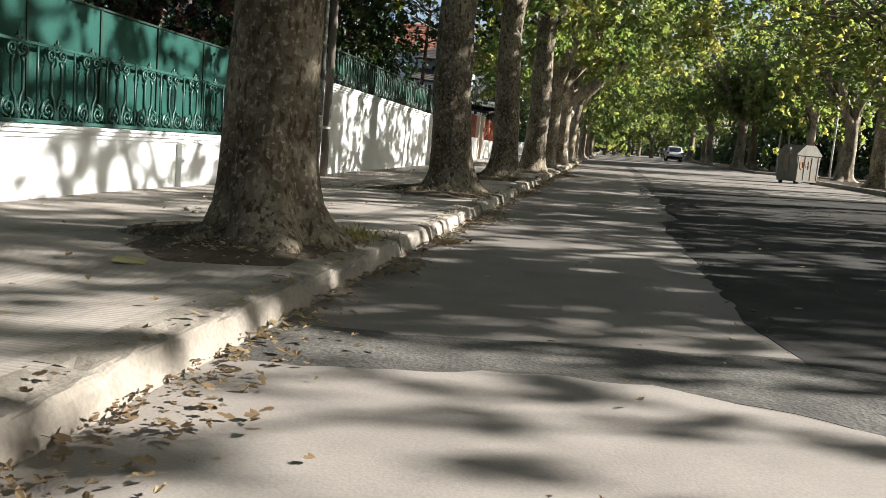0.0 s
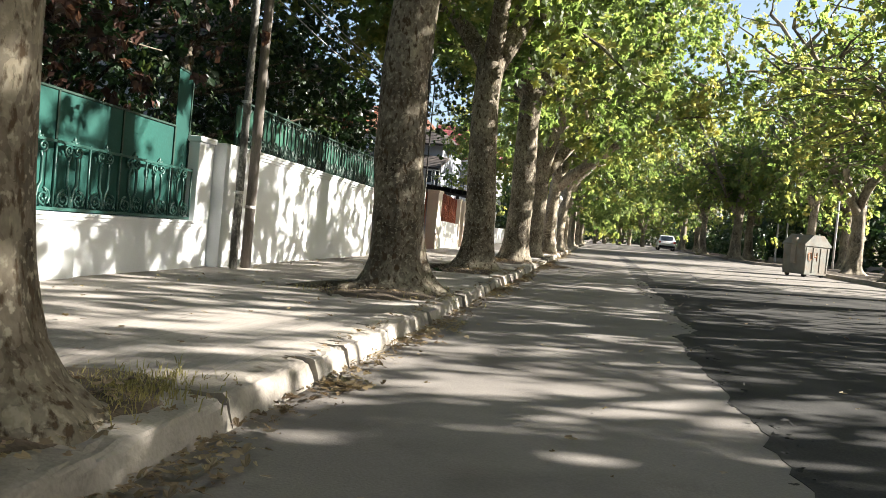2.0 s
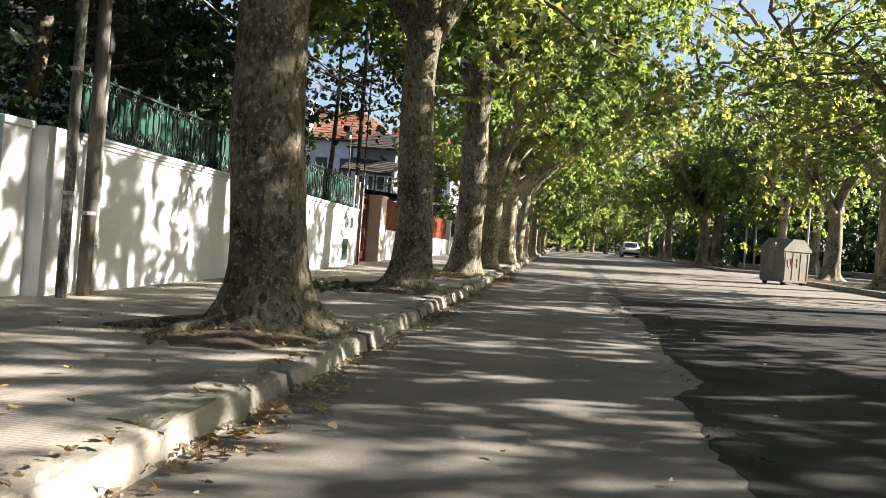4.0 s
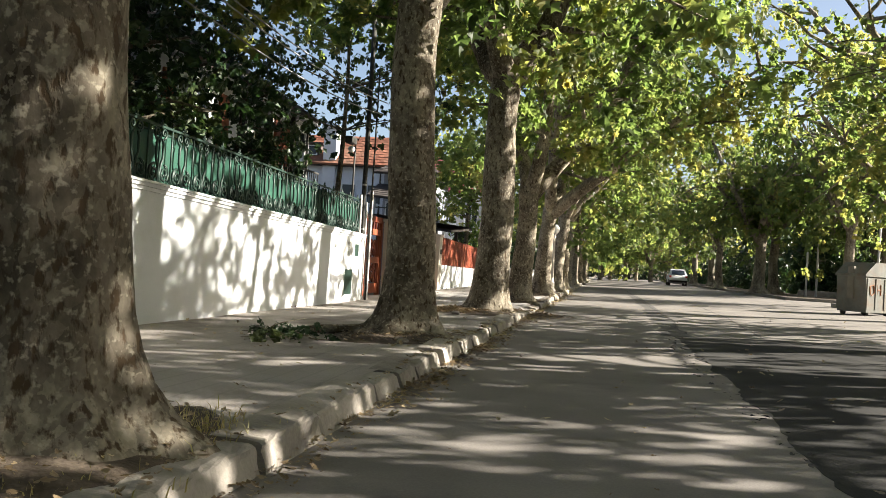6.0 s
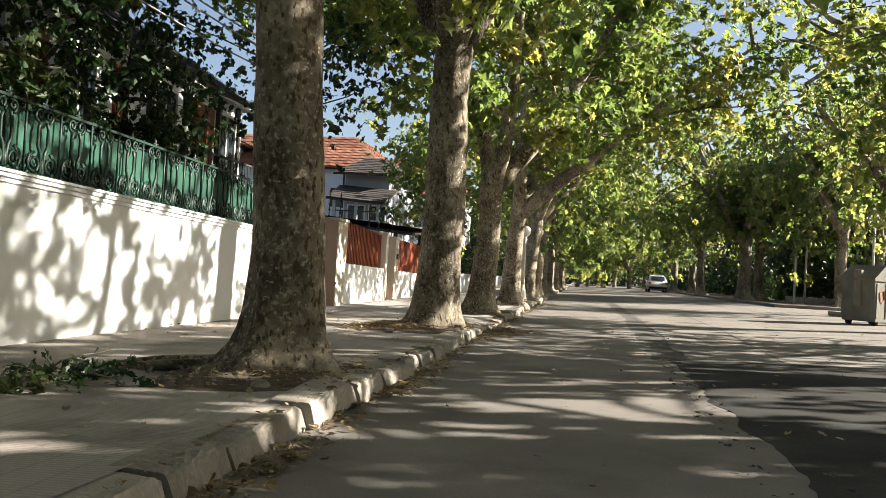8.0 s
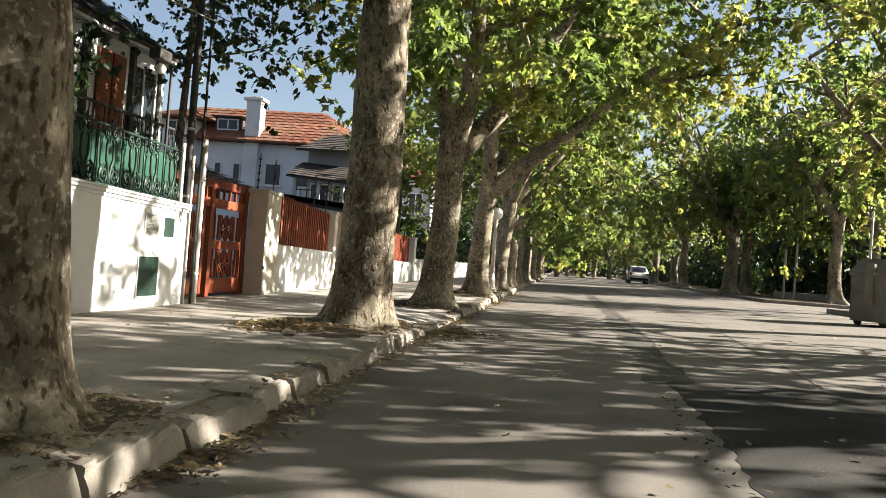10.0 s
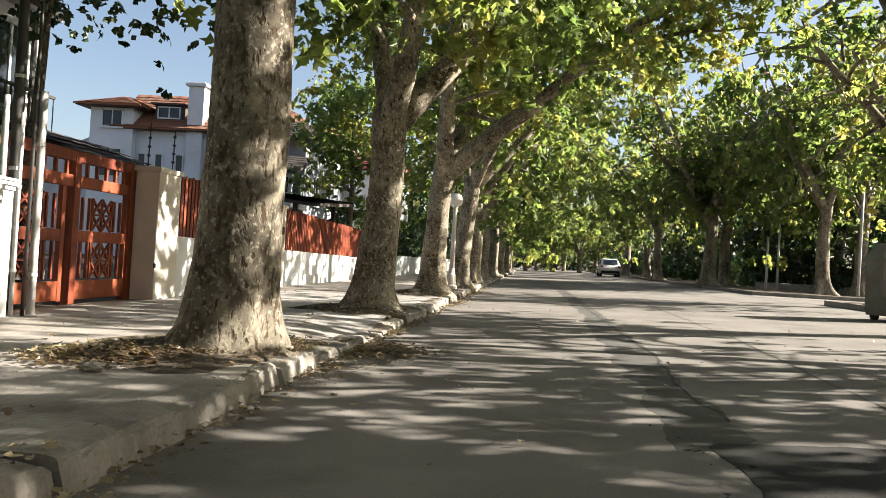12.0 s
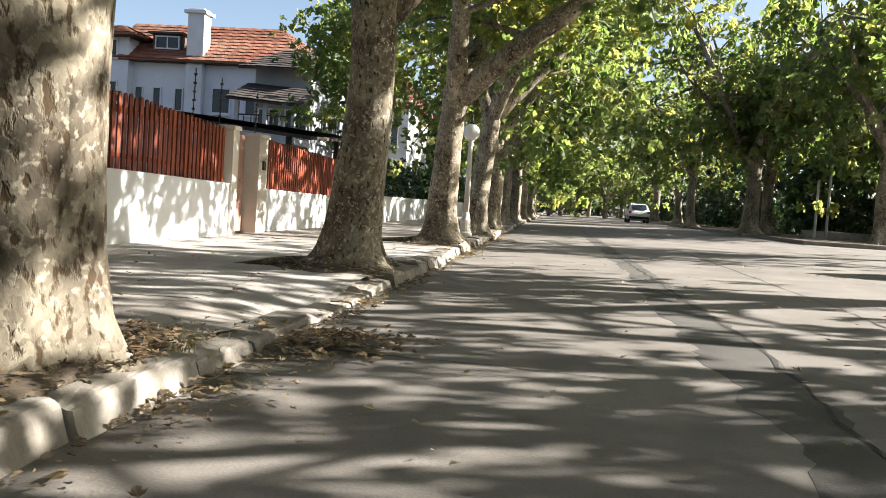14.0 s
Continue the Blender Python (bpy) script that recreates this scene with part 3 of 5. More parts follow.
sheet("lawn", -60, -5.9, -12, 190, 0.06, M_EARTH, 4, "shaded garden earth behind the walls", "ground", 0.02)
sheet("pavement_far", ROAD_R + 0.12, 90, -12, 46.4, VERGE, M_EARTH, 1, "shaded earth and paving verge across the street", "pavement", 0.02)
sheet("pavement_corner", ROAD_R + 0.12, 90, 54.8, 190, VERGE, M_EARTH, 1, "shaded earth verge beyond the side street", "pavement", 0.02)

# kerb of separate worn stones; dropped at the driveway
kerb = thing("kerb", "worn chipped concrete kerb stones along the pavement", "kerb", kind="structure")
rk = np.random.default_rng(4)


def kerb_mesh(seed, ln, h, w=0.28):
    """A cast kerb stone with a battered face, a worn front edge and broken corners."""
    rng = np.random.default_rng(seed)
    bm = bmesh.new()
    n = 12
    prof = [(-0.03, -0.1), (-0.012, 0.4), (0.001, 0.72), (0.008, 0.88), (0.02, 0.965), (0.042, 0.995), (0.09, 1.005), (0.17, 1.0), (w, 0.985)]
    broken = [(rng.uniform(0, ln), rng.uniform(0.03, 0.09), rng.uniform(0.008, 0.028)) for _ in range(int(rng.integers(1, 4)))]
    broken.append((rng.choice((0.0, ln)), rng.uniform(0.04, 0.10), rng.uniform(0.012, 0.034)))
    rings = []
    for i in range(n + 1):
        y = ln * i / n
        e = 0.005 if i in (0, n) else 0
        ring = []
        for j, (u, v) in enumerate(prof):
            wob = rng.normal(0, 0.0028) if 0 < j < 8 else 0
            bite = sum(dp * math.exp(-((y - at) / wd) ** 2) for at, wd, dp in broken) * (0.25, 0.5, 0.8, 1, 1, 0.9, 0.35, 0.1)[j - 1] if 0 < j < 8 else 0
            bite *= 0.6 + 0.8 * abs(noise.noise(Vector((seed * 3.1, y * 12, j * 0.7))))
            ring.append(bm.verts.new((-u + wob - bite - e * (0 < j < 7), y, v * h + wob - bite * 0.75 * (j > 2) - e * (j > 2))))
        ring.append(bm.verts.new((-w, y, -0.1)))
        rings.append(ring)
    for a, b in zip(rings, rings[1:]):
        for k in range(len(a) - 1):
            bm.faces.new((a[k], a[k + 1], b[k + 1], b[k]))
    bm.faces.new(rings[0][::-1])
    bm.faces.new(rings[-1])
    bmesh.ops.recalc_face_normals(bm, faces=bm.faces)
    return mesh_of("kerb_stone", bm, M_KERB)


kerb_kinds = [kerb_mesh(10 + i, 0.62 + 0.14 * (i % 5), 0.155) for i in range(15)]
y = -3.0
while y < 75:
    k = int(rk.integers(0, 15))
    ln = 0.62 + 0.14 * (k % 5)
    if 27.9 < y < 30.6:
        drop = 0.1
    elif 27.3 < y + ln and y < 31.2:
        drop = 0.05
    else:
        drop = 0
    rough = 1.0 if 13.5 < y < 25 or y > 31 else 0.4
    shared("kerb_stone", kerb_kinds[k], kerb, pose(KERB + rough * rk.normal(0, 0.016), y, rough * rk.normal(0, 0.008) - drop, rough * rk.normal(0, 0.6), rough * rk.normal(0, 1.8), rough * rk.normal(0, 1.5)))
    y += ln + 0.008
bm = bmesh.new()
box(bm, KERB - 0.28, 75, -0.1, KERB, 190, 0.15, 0.02)
part("kerb_run", bm, M_KERB, kerb)
for y0, y1 in ((-12, 46.4), (54.8, 190)):
    bm = bmesh.new()
    box(bm, ROAD_R, y0, -0.1, ROAD_R + 0.16, y1, VERGE + 0.01, 0.02)
    part("kerb_run", bm, M_KERB, kerb)
for y0 in (46.24, 54.8):
    bm = bmesh.new()
    box(bm, ROAD_R + 0.16, y0, -0.1, 90, y0 + 0.16, VERGE + 0.01, 0.02)
    part("kerb_run", bm, M_KERB, kerb)

# ---- garden walls ----
def wall(name, x, y0, y1, za, zb, label, material=None, thick=0.25, cap=0.06, moulded=True):
    """A plastered wall from y0 to y1 whose top runs from za to zb, with a projecting moulded cap."""
    t = thing(name, label, "wall", kind="structure")
    bm = bmesh.new()
    prism(bm, [(y0, -0.1), (y1, -0.1), (y1, zb - 0.12), (y0, za - 0.12)], x - thick, x, "x")
    part("body", bm, material or M_WHITE, t)
    bm = bmesh.new()
    for lo, hi, out in ((0.121, 0.075, 0.02), (0.074, 0.03, 0.042), (0.029, 0.0, cap)) if moulded else ((0.121, 0.0, 0.006),):
        prism(bm, [(y0 - out * 0.3, za - lo), (y1 + out * 0.3, zb - lo), (y1 + out * 0.3, zb - hi), (y0 - out * 0.3, za - hi)], x - thick - 0.02, x + out, "x")
    part("cap", bm, material or M_WHITE, t)
    return t


wall("wall_low", -5.5, -6, 14.15, 0.99, 0.74, "low white plastered wall under a green iron fence")
wall("wall_high", WALL, 15.2, 28.15, 1.88, 1.56, "high white plastered wall with a moulded cap, sun flecked")
wall("wall_fence", -5.72, 33.1, 37.33, 1.1, 1.02, "white plastered wall under a red picket fence", moulded=False)
wall("wall_fence_far", -5.8, 39.4, 49.3, 0.97, 0.84, "white plastered wall under a red picket fence", moulded=False)
wall("wall_far", -6.0, 50.2, 110, 1.0, 0.9, "low white garden wall further down the street")


def pier(name, x0, x1, y0, y1, z, material, label):
    t = thing(name, label, "pillar", kind="structure")
    bm = bmesh.new()
    box(bm, x0, y0, -0.05, x1, y1, z - 0.08, 0.012)
    part("shaft", bm, material, t)
    bm = bmesh.new()
    box(bm, x0 - 0.03, y0 - 0.03, z - 0.081, x1 + 0.03, y1 + 0.03, z, 0.015)
    part("cap", bm, material, t)
    return t


pier("pier", -5.95, -5.56, 14.16, 14.62, 1.92, M_WHITE, "white plastered gate pier at the end of the low wall")
pier("gate_pillar", -6.0, -5.62, 32.15, 32.95, 2.14, M_BEIGE, "beige plastered gate pillar beside the red gate")
pier("door_pillar", -5.95, -5.68, 37.34, 37.62, 2.05, M_BEIGE, "beige plastered pillar beside the garden door")
pier("door_pillar", -6.2, -5.74, 38.85, 39.35, 2.03, M_BEIGE, "beige plastered pillar with an entry phone")
pier("end_pillar", -6.15, -5.7, 49.3, 49.75, 1.85, M_WHITE, "white plastered pillar at the end of the red fence")

# ---- street trees ----
LEFT = [
    (-2.43, 5.95, 1, 0.32, 5.2, (0.005, 0.0), (0.12, 0.0)),
    (-2.48, 13.25, 2, 0.295, 5.0, (0.01, 0.0), (0.15, 0.05)),
    (-2.42, 19.8, 3, 0.285, 4.2, (0.0, 0.01), (-0.05, 0.1)),
    (-2.27, 26.25, 4, 0.32, 4.7, (0.03, 0.0), (-0.1, 0.1)),
    (-2.2, 32.35, 5, 0.28, 3.0, (0.005, 0.0), (0.15, 0.1)),
    (-2.1, 39.2, 6, 0.27, 3.0, (0.02, 0.0), (0.28, 0.0)),
    (-2.0, 45.2, 7, 0.26, 3.2, (0.05, 0.0), (0.3, 0.0)),
]
near = [plane_tree((x, y, pave_z(x)), s, r, fk, 13.5, ln, rc, leaves=26000, size=0.17, limbs={3: 3, 4: 3, 5: 3, 6: 3}.get(s, 5), bark=M_BARKPALE if s > 4 else M_BARKMID if s > 2 else M_BARK, flare={1: 0.95, 4: 0.62, 5: 0.9}.get(s, 1.0), low=0.25 if s < 5 else 0.0) for x, y, s, r, fk, ln, rc in LEFT]
rt = np.random.default_rng(11)
row = plane_tree((-2.1, 51.6, 0.14), 41, 0.27, 3.2, 13.0, (0.02, 0), (0.25, 0), leaves=8400, size=0.25, lobed=False, bark=M_BARKPALE, low=1.1)
row_b = plane_tree((-2.1, 58.2, 0.14), 42, 0.27, 3.4, 13.0, (0.0, 0.02), (0.25, 0), leaves=8400, size=0.25, lobed=False, bark=M_BARKPALE, low=1.1)
for i in range(10):
    copy_thing((row, row_b)[i % 2], pose(-2.1 + rt.normal(0, 0.12), 64.5 + 6.5 * i + rt.normal(0, 0.4), 0.14, 0, 0, rt.uniform(-40, 40)))
for i, yy in enumerate((-0.8, -7.3)):
    copy_thing((row, row_b)[i], pose(-2.4, yy, 0.13, 0, 0, 100 * i + 40))
side_a = plane_tree((11.7, 45.3, VERGE), 21, 0.33, 3.2, 11.8, (-0.01, 0), (-0.4, -0.1), leaves=10000, size=0.19, lobed=False, bark=M_BARKPALE, low=0.9, label="broad plane tree with pale flaking bark beside the bin",
                    bough=[(-0.1, 0, 2.6), (-0.7, -0.8, 3.8), (-1.7, -2.2, 6.2), (-3.2, -2.3, 9.0), (-5.2, -2.3, 11.2)])
side_b = plane_tree((10.2, 34.6, VERGE), 22, 0.36, 3.3, 11.8, (-0.03, 0), (-0.45, -0.05), leaves=9000, size=0.18, lobed=False, bark=M_BARKPALE, low=0.4, label="broad leaning plane tree across the street")
# open tree added mostly out of view to dapple the road and walls
thin = plane_tree((10.5, 15.6, VERGE), 24, 0.32, 4.0, 14.0, (-0.02, 0), (-0.3, 0), low=0.9, leaves=10000, size=0.17, lobed=False, label="open-crowned plane tree added out of view to shade the street")
# unseen copies across the street, placed and scaled only for their shade
for x, yy, which, turn, tall in ((10.7, -8.5, thin, 20, 1.0), (10.4, -2.4, thin, -25, 1.0), (11.2, 2.0, thin, 130, 1.0), (11.0, 13.6, thin, 200, 0.72), (10.7, 21.2, side_b, 60, 1.0), (10.3, 24.6, side_b, -20, 1.05), (10.6, 30.0, thin, 35, 0.65)):
    copy_thing(which, pose(x, yy, VERGE, 0, 0, turn) @ Matrix.Diagonal((1, 1, tall, 1)))
for i, (x, yy) in enumerate(((9.5, 65.6), (10.6, 67.0), (9.2, 81.7), (9.8, 92), (9.7, 106))):
    big = rt.uniform(1.05, 1.2)
    copy_thing((side_a, row_b, row, row_b)[i % 4], pose(x, yy, VERGE, 0, 0, rt.uniform(-35, 35) if i % 4 < 1 else rt.uniform(150, 210)) @ Matrix.Diagonal((1.05, 1.05, big, 1)))
# leafy trees that close the view where the street bends
for i, (x, yy) in enumerate(((-0.5, 124), (3.0, 131), (6.2, 126), (9.0, 137), (1.0, 140), (5.0, 145))):
    copy_thing((row, row_b)[i % 2], pose(x, yy, -0.6, 0, 0, 55 * i) @ Matrix.Diagonal((1.15, 1.15, 1.0, 1)))

for x, yy, turn in ((12.6, 57.4, 165), (15.4, 60.8, 205)):
    copy_thing(row, pose(x, yy, VERGE, 0, 0, turn) @ Matrix.Diagonal((1, 1, 1.2, 1)))

# dense dark tree, added out of view so that its shade falls in one band across the street
shade_tree((11.6, 8.7, VERGE), 39, 12.5, 3.8, 1.8, 20000, 0.2, 0.18, M_LEAFDARK, "dense narrow evergreen added out of view to cast a shade band", "street trees", boughs=80)

# ---- trees in the gardens ----
ev = [shade_tree((-8.6, 6.5, 0.05), 31, 9.5, 5, 1.4, 15000), shade_tree((-8.8, 14.5, 0.05), 32, 10.5, 5.5, 1.5, 15000)]
for i, (x, yy) in enumerate(((-8.9, 10.6), (-8.4, 18.2), (-8.5, 21.9), (-8.7, 24.8), (-12.5, 8.5), (-12.8, 13), (-12.5, 18), (-13, 22.6), (-9, 2))):
    copy_thing(ev[i % 2], pose(x, yy, 0.05, 0, 0, 77 * i))
plum = shade_tree((-7.9, 12.3, 0.05), 38, 7.0, 4.2, 2.0, 7000, 0.12, 0.12, M_LEAFPLUM, "dark purple-leaved plum tree behind the green screen", name="plum_tree")
copy_thing(plum, pose(-8.1, 8.8, 0.05, 0, 0, 140))
shade_tree((-7.2, 31.2, 0.05), 34, 11, 6.6, 5.0, 10000, 0.085, label="tall dark garden tree overhanging the wall by the house")
shade_tree((-7.7, 26.0, 0.05), 35, 5.2, 2.0, 1.5, 6000, 0.1, label="dark evergreen shrub behind the high wall")
shade_tree((-6.9, 51.6, 0.05), 36, 8.5, 4.6, 2.7, 9000, 0.14, 0.17, M_LEAF, "light green leafy garden tree behind the red fence", name="garden_tree")
far_ev = shade_tree((16, 66, VERGE), 33, 11, 7.5, 0.8, 3600, 0.25, 0.42, label="dark leafy tree at the edge of the far garden")
for i in range(13):
    copy_thing(far_ev, pose(15.5 + rt.uniform(0, 4) + (i % 2) * 6, 70 + 5.6 * i + rt.normal(0, 1.5), VERGE, 0, 0, rt.uniform(0, 360)))
for i in range(8):
    copy_thing(far_ev, pose(22 + i * 6.5, 66 + rt.normal(0, 1.5), VERGE, 0, 0, rt.uniform(0, 360)))
for i in range(8):
    copy_thing(far_ev, pose(-13 - (i % 2) * 5, 88 + 9 * i, 0.1, 0, 0, rt.uniform(0, 360)))
for i in range(9):
    copy_thing(far_ev, pose(-9 + 3.4 * i, 164 + (i % 3) * 7, 0.0, 0, 0, rt.uniform(0, 360)))

# ---- wrought-iron fences ----
def spiral(bm, cx, cz, r, turn, start, hand, x=0.0, th=0.011, n=14):
    pts = []
    for i in range(n + 1):
        u = i / n
        a = start + hand * turn * 2 * math.pi * u
        rr = r * (1 - 0.82 * u)
        pts.append((x, cx + math.cos(a) * rr, cz + math.sin(a) * rr))
    tube(bm, pts, [th] * (n + 1), 5)


def scroll_panel_mesh(h, w, material):
    """One repeat of the fence: two bars that end in large scrolls below, a scrolled head with a leaf crest, and a plain bar."""
    bm = bmesh.new()
    for s in (-1, 1):
        spiral(bm, s * w * 0.225, 0.125, 0.115, 1.7, math.pi / 2, -s, th=0.018)
        tube(bm, [(0, s * w * 0.05, 0.03), (0, s * w * 0.035, 0.13), (0, s * w * 0.07, 0.24), (0, s * w * 0.14, 0.31), (0, s * w * 0.14, h - 0.22), (0, s * w * 0.09, h - 0.15)], [0.017] * 6, 6)
        spiral(bm, s * w * 0.14, h - 0.085, 0.072, 1.4, -math.pi / 2, s, th=0.016)
        tube(bm, [(0, s * w * 0.225, 0.24), (0, s * w * 0.3, 0.2), (0, s * w * 0.44, 0.03)], [0.012, 0.012, 0.009], 5)
        # crest leaves
        tube(bm, [(0, 0, h), (0.006, s * 0.03, h + 0.03), (0.01, s * 0.055, h + 0.035), (0.012, s * 0.06, h + 0.015)], [0.008, 0.016, 0.012, 0.003], 6)
    tube(bm, [(0, 0, h - 0.03), (0, 0, h + 0.03), (0.004, 0, h + 0.065), (0.006, 0, h + 0.1)], [0.012, 0.02, 0.017, 0.003], 6)
    tube(bm, [(0, 0, 0.02), (0.004, 0, 0.1), (0.004, 0, 0.2)], [0.02, 0.016, 0.003], 6)
    tube(bm, [(0, w / 2, 0), (0, w / 2, h + 0.02)], [0.013] * 2, 6)
    return mesh_of("scroll_panel", bm, material, True)


def iron_fence(x, y0, y1, bot, top, pitch, label, material):
    """bot and top are pairs (y, z) that give the lines of the lower and upper rail."""
    t = thing("iron_fence", label, "fence")
    n = round((y1 - y0) / pitch)
    pitch = (y1 - y0) / n
    h = slope((y0 + y1) / 2, *top) - slope((y0 + y1) / 2, *bot)
    me = scroll_panel_mesh(h, pitch, material)
    for i in range(n):
        y = y0 + pitch * (i + 0.5)
        k = (slope(y, *top) - slope(y, *bot)) / h
        shared("scroll_panel", me, t, pose(x, y, slope(y, *bot)) @ Matrix.Diagonal((1, 1, k, 1)))
    for line, r in ((bot, 0.016), (top, 0.014)):
        bm = bmesh.new()
        prism(bm, [(y0, slope(y0, *line) - r), (y1, slope(y1, *line) - r), (y1, slope(y1, *line) + r), (y0, slope(y0, *line) + r)], x - 0.012, x + 0.014, "x")
        part("rail", bm, material, t)
    return t


def sheet_panels(x, y0, y1, bot, top, pitch, label, material=None):
    """Flat steel sheets with folded seams and a top edge strip."""
    t = thing("sheet_screen", label, "screen")
    n = round((y1 - y0) / pitch)
    pitch = (y1 - y0) / n
    for i in range(n):
        a, b = y0 + pitch * i + 0.004, y0 + pitch * (i + 1) - 0.004
        o = random.uniform(-0.006, 0.006)
        bm = bmesh.new()
        prism(bm, [(a, slope(a, *bot)), (b, slope(b, *bot)), (b, slope(b, *top)), (a, slope(a, *top))], x - 0.003 + o, x + 0.003 + o, "x")
        p = part("sheet", bm, material or M_SHEET, t)
        bm = bmesh.new()
        box(bm, x - 0.02, b - 0.012, slope(b, *bot), x + 0.02, b + 0.02, slope(b, *top) + 0.01)
        part("seam_post", bm, M_BLACKGREEN, p)
    bm = bmesh.new()
    prism(bm, [(y0, slope(y0, *top) + 0.001), (y1, slope(y1, *top) + 0.001), (y1, slope(y1, *top) + 0.025), (y0, slope(y0, *top) + 0.025)], x - 0.02, x + 0.02, "x")
    part("edge_strip", bm, M_BLACKGREEN, t)
    return t


A_BOT, A_TOP = ((-6, 1.02), (14.15, 0.77)), ((7.1, 1.62), (14.3, 1.42))
iron_fence(-5.62, -6.0, 14.1, A_BOT, A_TOP, 0.6, "green wrought-iron scroll fence on the low white wall", M_GREEN)
sheet_panels(-5.72, -6.02, 13.72, ((-6, 0.99), (14.15, 0.745)), ((8.85, 2.11), (13.7, 1.98)), 1.2, "tall green sheet-metal screen behind the iron fence")
sheet_panels(-5.74, 13.76, 14.15, ((-6, 0.99), (14.15, 0.745)), ((13.7, 2.77), (14.35, 2.72)), 0.39, "taller narrow green sheet-metal panel beside the pier")
B_BOT, B_TOP = ((15.2, 1.9), (28.15, 1.58)), ((15.2, 2.58), (28.15, 2.32))
iron_fence(-5.5, 15.2, 28.1, B_BOT, B_TOP, 0.55, "dark green wrought-iron scroll fence on the high wall", M_BLACKGREEN)
sheet_panels(-5.58, 15.25, 28.08, ((15.2, 1.88), (28.15, 1.56)), ((15.2, 2.5), (28.15, 2.24)), 1.1, "green sheet-metal screen behind the fence on the high wall, colour darkened for shade", M_SHEETSHADE)

# shallow projection of the low wall and its plinth
bm = bmesh.new()
box(bm, -5.52, 10.2, -0.05, -5.42, 11.3, 0.66, 0.01)
tagged(part("wall_buttress", bm, M_WHITE, None), "shallow white plastered buttress on the low wall", "wall", kind="structure")
bm = bmesh.new()
box(bm, -5.75, 14.62, -0.05, WALL + 0.005, 15.21, 1.88, 0.008)
tagged(part("wall_return", bm, M_WHITE, None), "white plastered return between pier and high wall", "wall", kind="structure")


# ---- poles by the wall ----
def pole(name, at, h, r, material, label, lean=(0, 0), sides=12, bands=()):
    t = thing(name, label, "pole", at)
    bm = bmesh.new()
    tube(bm, [(lean[0] * z, lean[1] * z, z) for z in (-0.1, h * 0.33, h * 0.66, h)], [r * 1.06, r, r * 0.97, r * 0.92], sides)
    part("shaft", bm, material, t, smooth=True)
    for z in bands:
        bm = bmesh.new()
        lathe(bm, [(r + 0.001, z - 0.02), (r + 0.009, z - 0.018), (r + 0.009, z + 0.018), (r + 0.001, z + 0.02)], sides=sides)
        part("clamp", bm, M_STEEL, t)
    return t


M_MOTTLED = mat("peeling_painted_pole", [(0.03, 0.028, 0.025), (0.10, 0.095, 0.085), (0.5, 0.48, 0.44)], 7, 0.7, 0.4, 40, stretch=(1, 1, 0.5))
pole("utility_pole", (-5.18, 14.72, 0.1), 7.5, 0.055, M_MOTTLED, "tall utility pole with peeling pale paint by the wall", (0.0, 0.012), bands=(1.1, 2.4))
pole("utility_pole", (-5.16, 15.1, 0.1), 7.5, 0.07, M_WOODPOLE, "weathered brown utility pole against the white wall", (0.0, 0.018), bands=(0.9,))
cd = pole("conduit_pipe", (-5.2, 15.32, 0.1), 2.7, 0.034, M_STEEL, "pale galvanised conduit with a weather cap", (0, 0.012), bands=(0.55, 1.5))
bm = bmesh.new()
lathe(bm, [(0.036, 2.68), (0.06, 2.72), (0.065, 2.80), (0.05, 2.92), (0.02, 3.0)], (0, 0.03, 0), 10)
part("weather_cap", bm, M_DARKPOLE, cd, "dark bell-shaped cap")
pole("utility_pole", (-5.5, 28.32, 0.09), 6.5, 0.055, M_DARKPOLE, "black utility pole at the end of the high wall", (0.0, 0.0), bands=(1.6, 2.6))
pole("conduit_pipe", (-5.4, 28.26, 0.09), 2.2, 0.024, M_STEEL, "thin grey conduit beside the black pole", (0, 0.004), bands=(0.5, 1.4))
pole("conduit_pipe", (-5.33, 28.36, 0.09), 5.2, 0.02, M_DARKPOLE, "thin dark conduit climbing the black pole", (0, 0.006))
pole("conduit_pipe", (-5.4, 28.62, 0.09), 2.5, 0.045, M_STEEL, "thick galvanised conduit beside the black pole", (0, 0.006), bands=(0.45, 1.9))
pole("fence_post", (-5.5, 28.12, 1.5), 0.95, 0.035, M_STEEL, "grey steel post at the end of the iron fence")

fl = pole("flood_light", (-5.6, 27.75, 1.5), 2.0, 0.022, M_DARKPOLE, "floodlight and round lamp on a thin dark pole")
bm = bmesh.new()
box(bm, -0.07, -0.55, 1.98, 0.1, -0.2, 2.13, 0.02)
tube(bm, [(0, -0.3, 2.0), (0, 0, 1.9)], [0.015, 0.015], 6)
part("lamp_head", bm, M_DARKPOLE, fl)
bm = bmesh.new()
bmesh.ops.create_uvsphere(bm, u_segments=12, v_segments=8, radius=0.075, matrix=pose(0.05, -0.42, 1.86))
part("round_lamp", bm, M_LAMP, fl, "small round lamp", True)


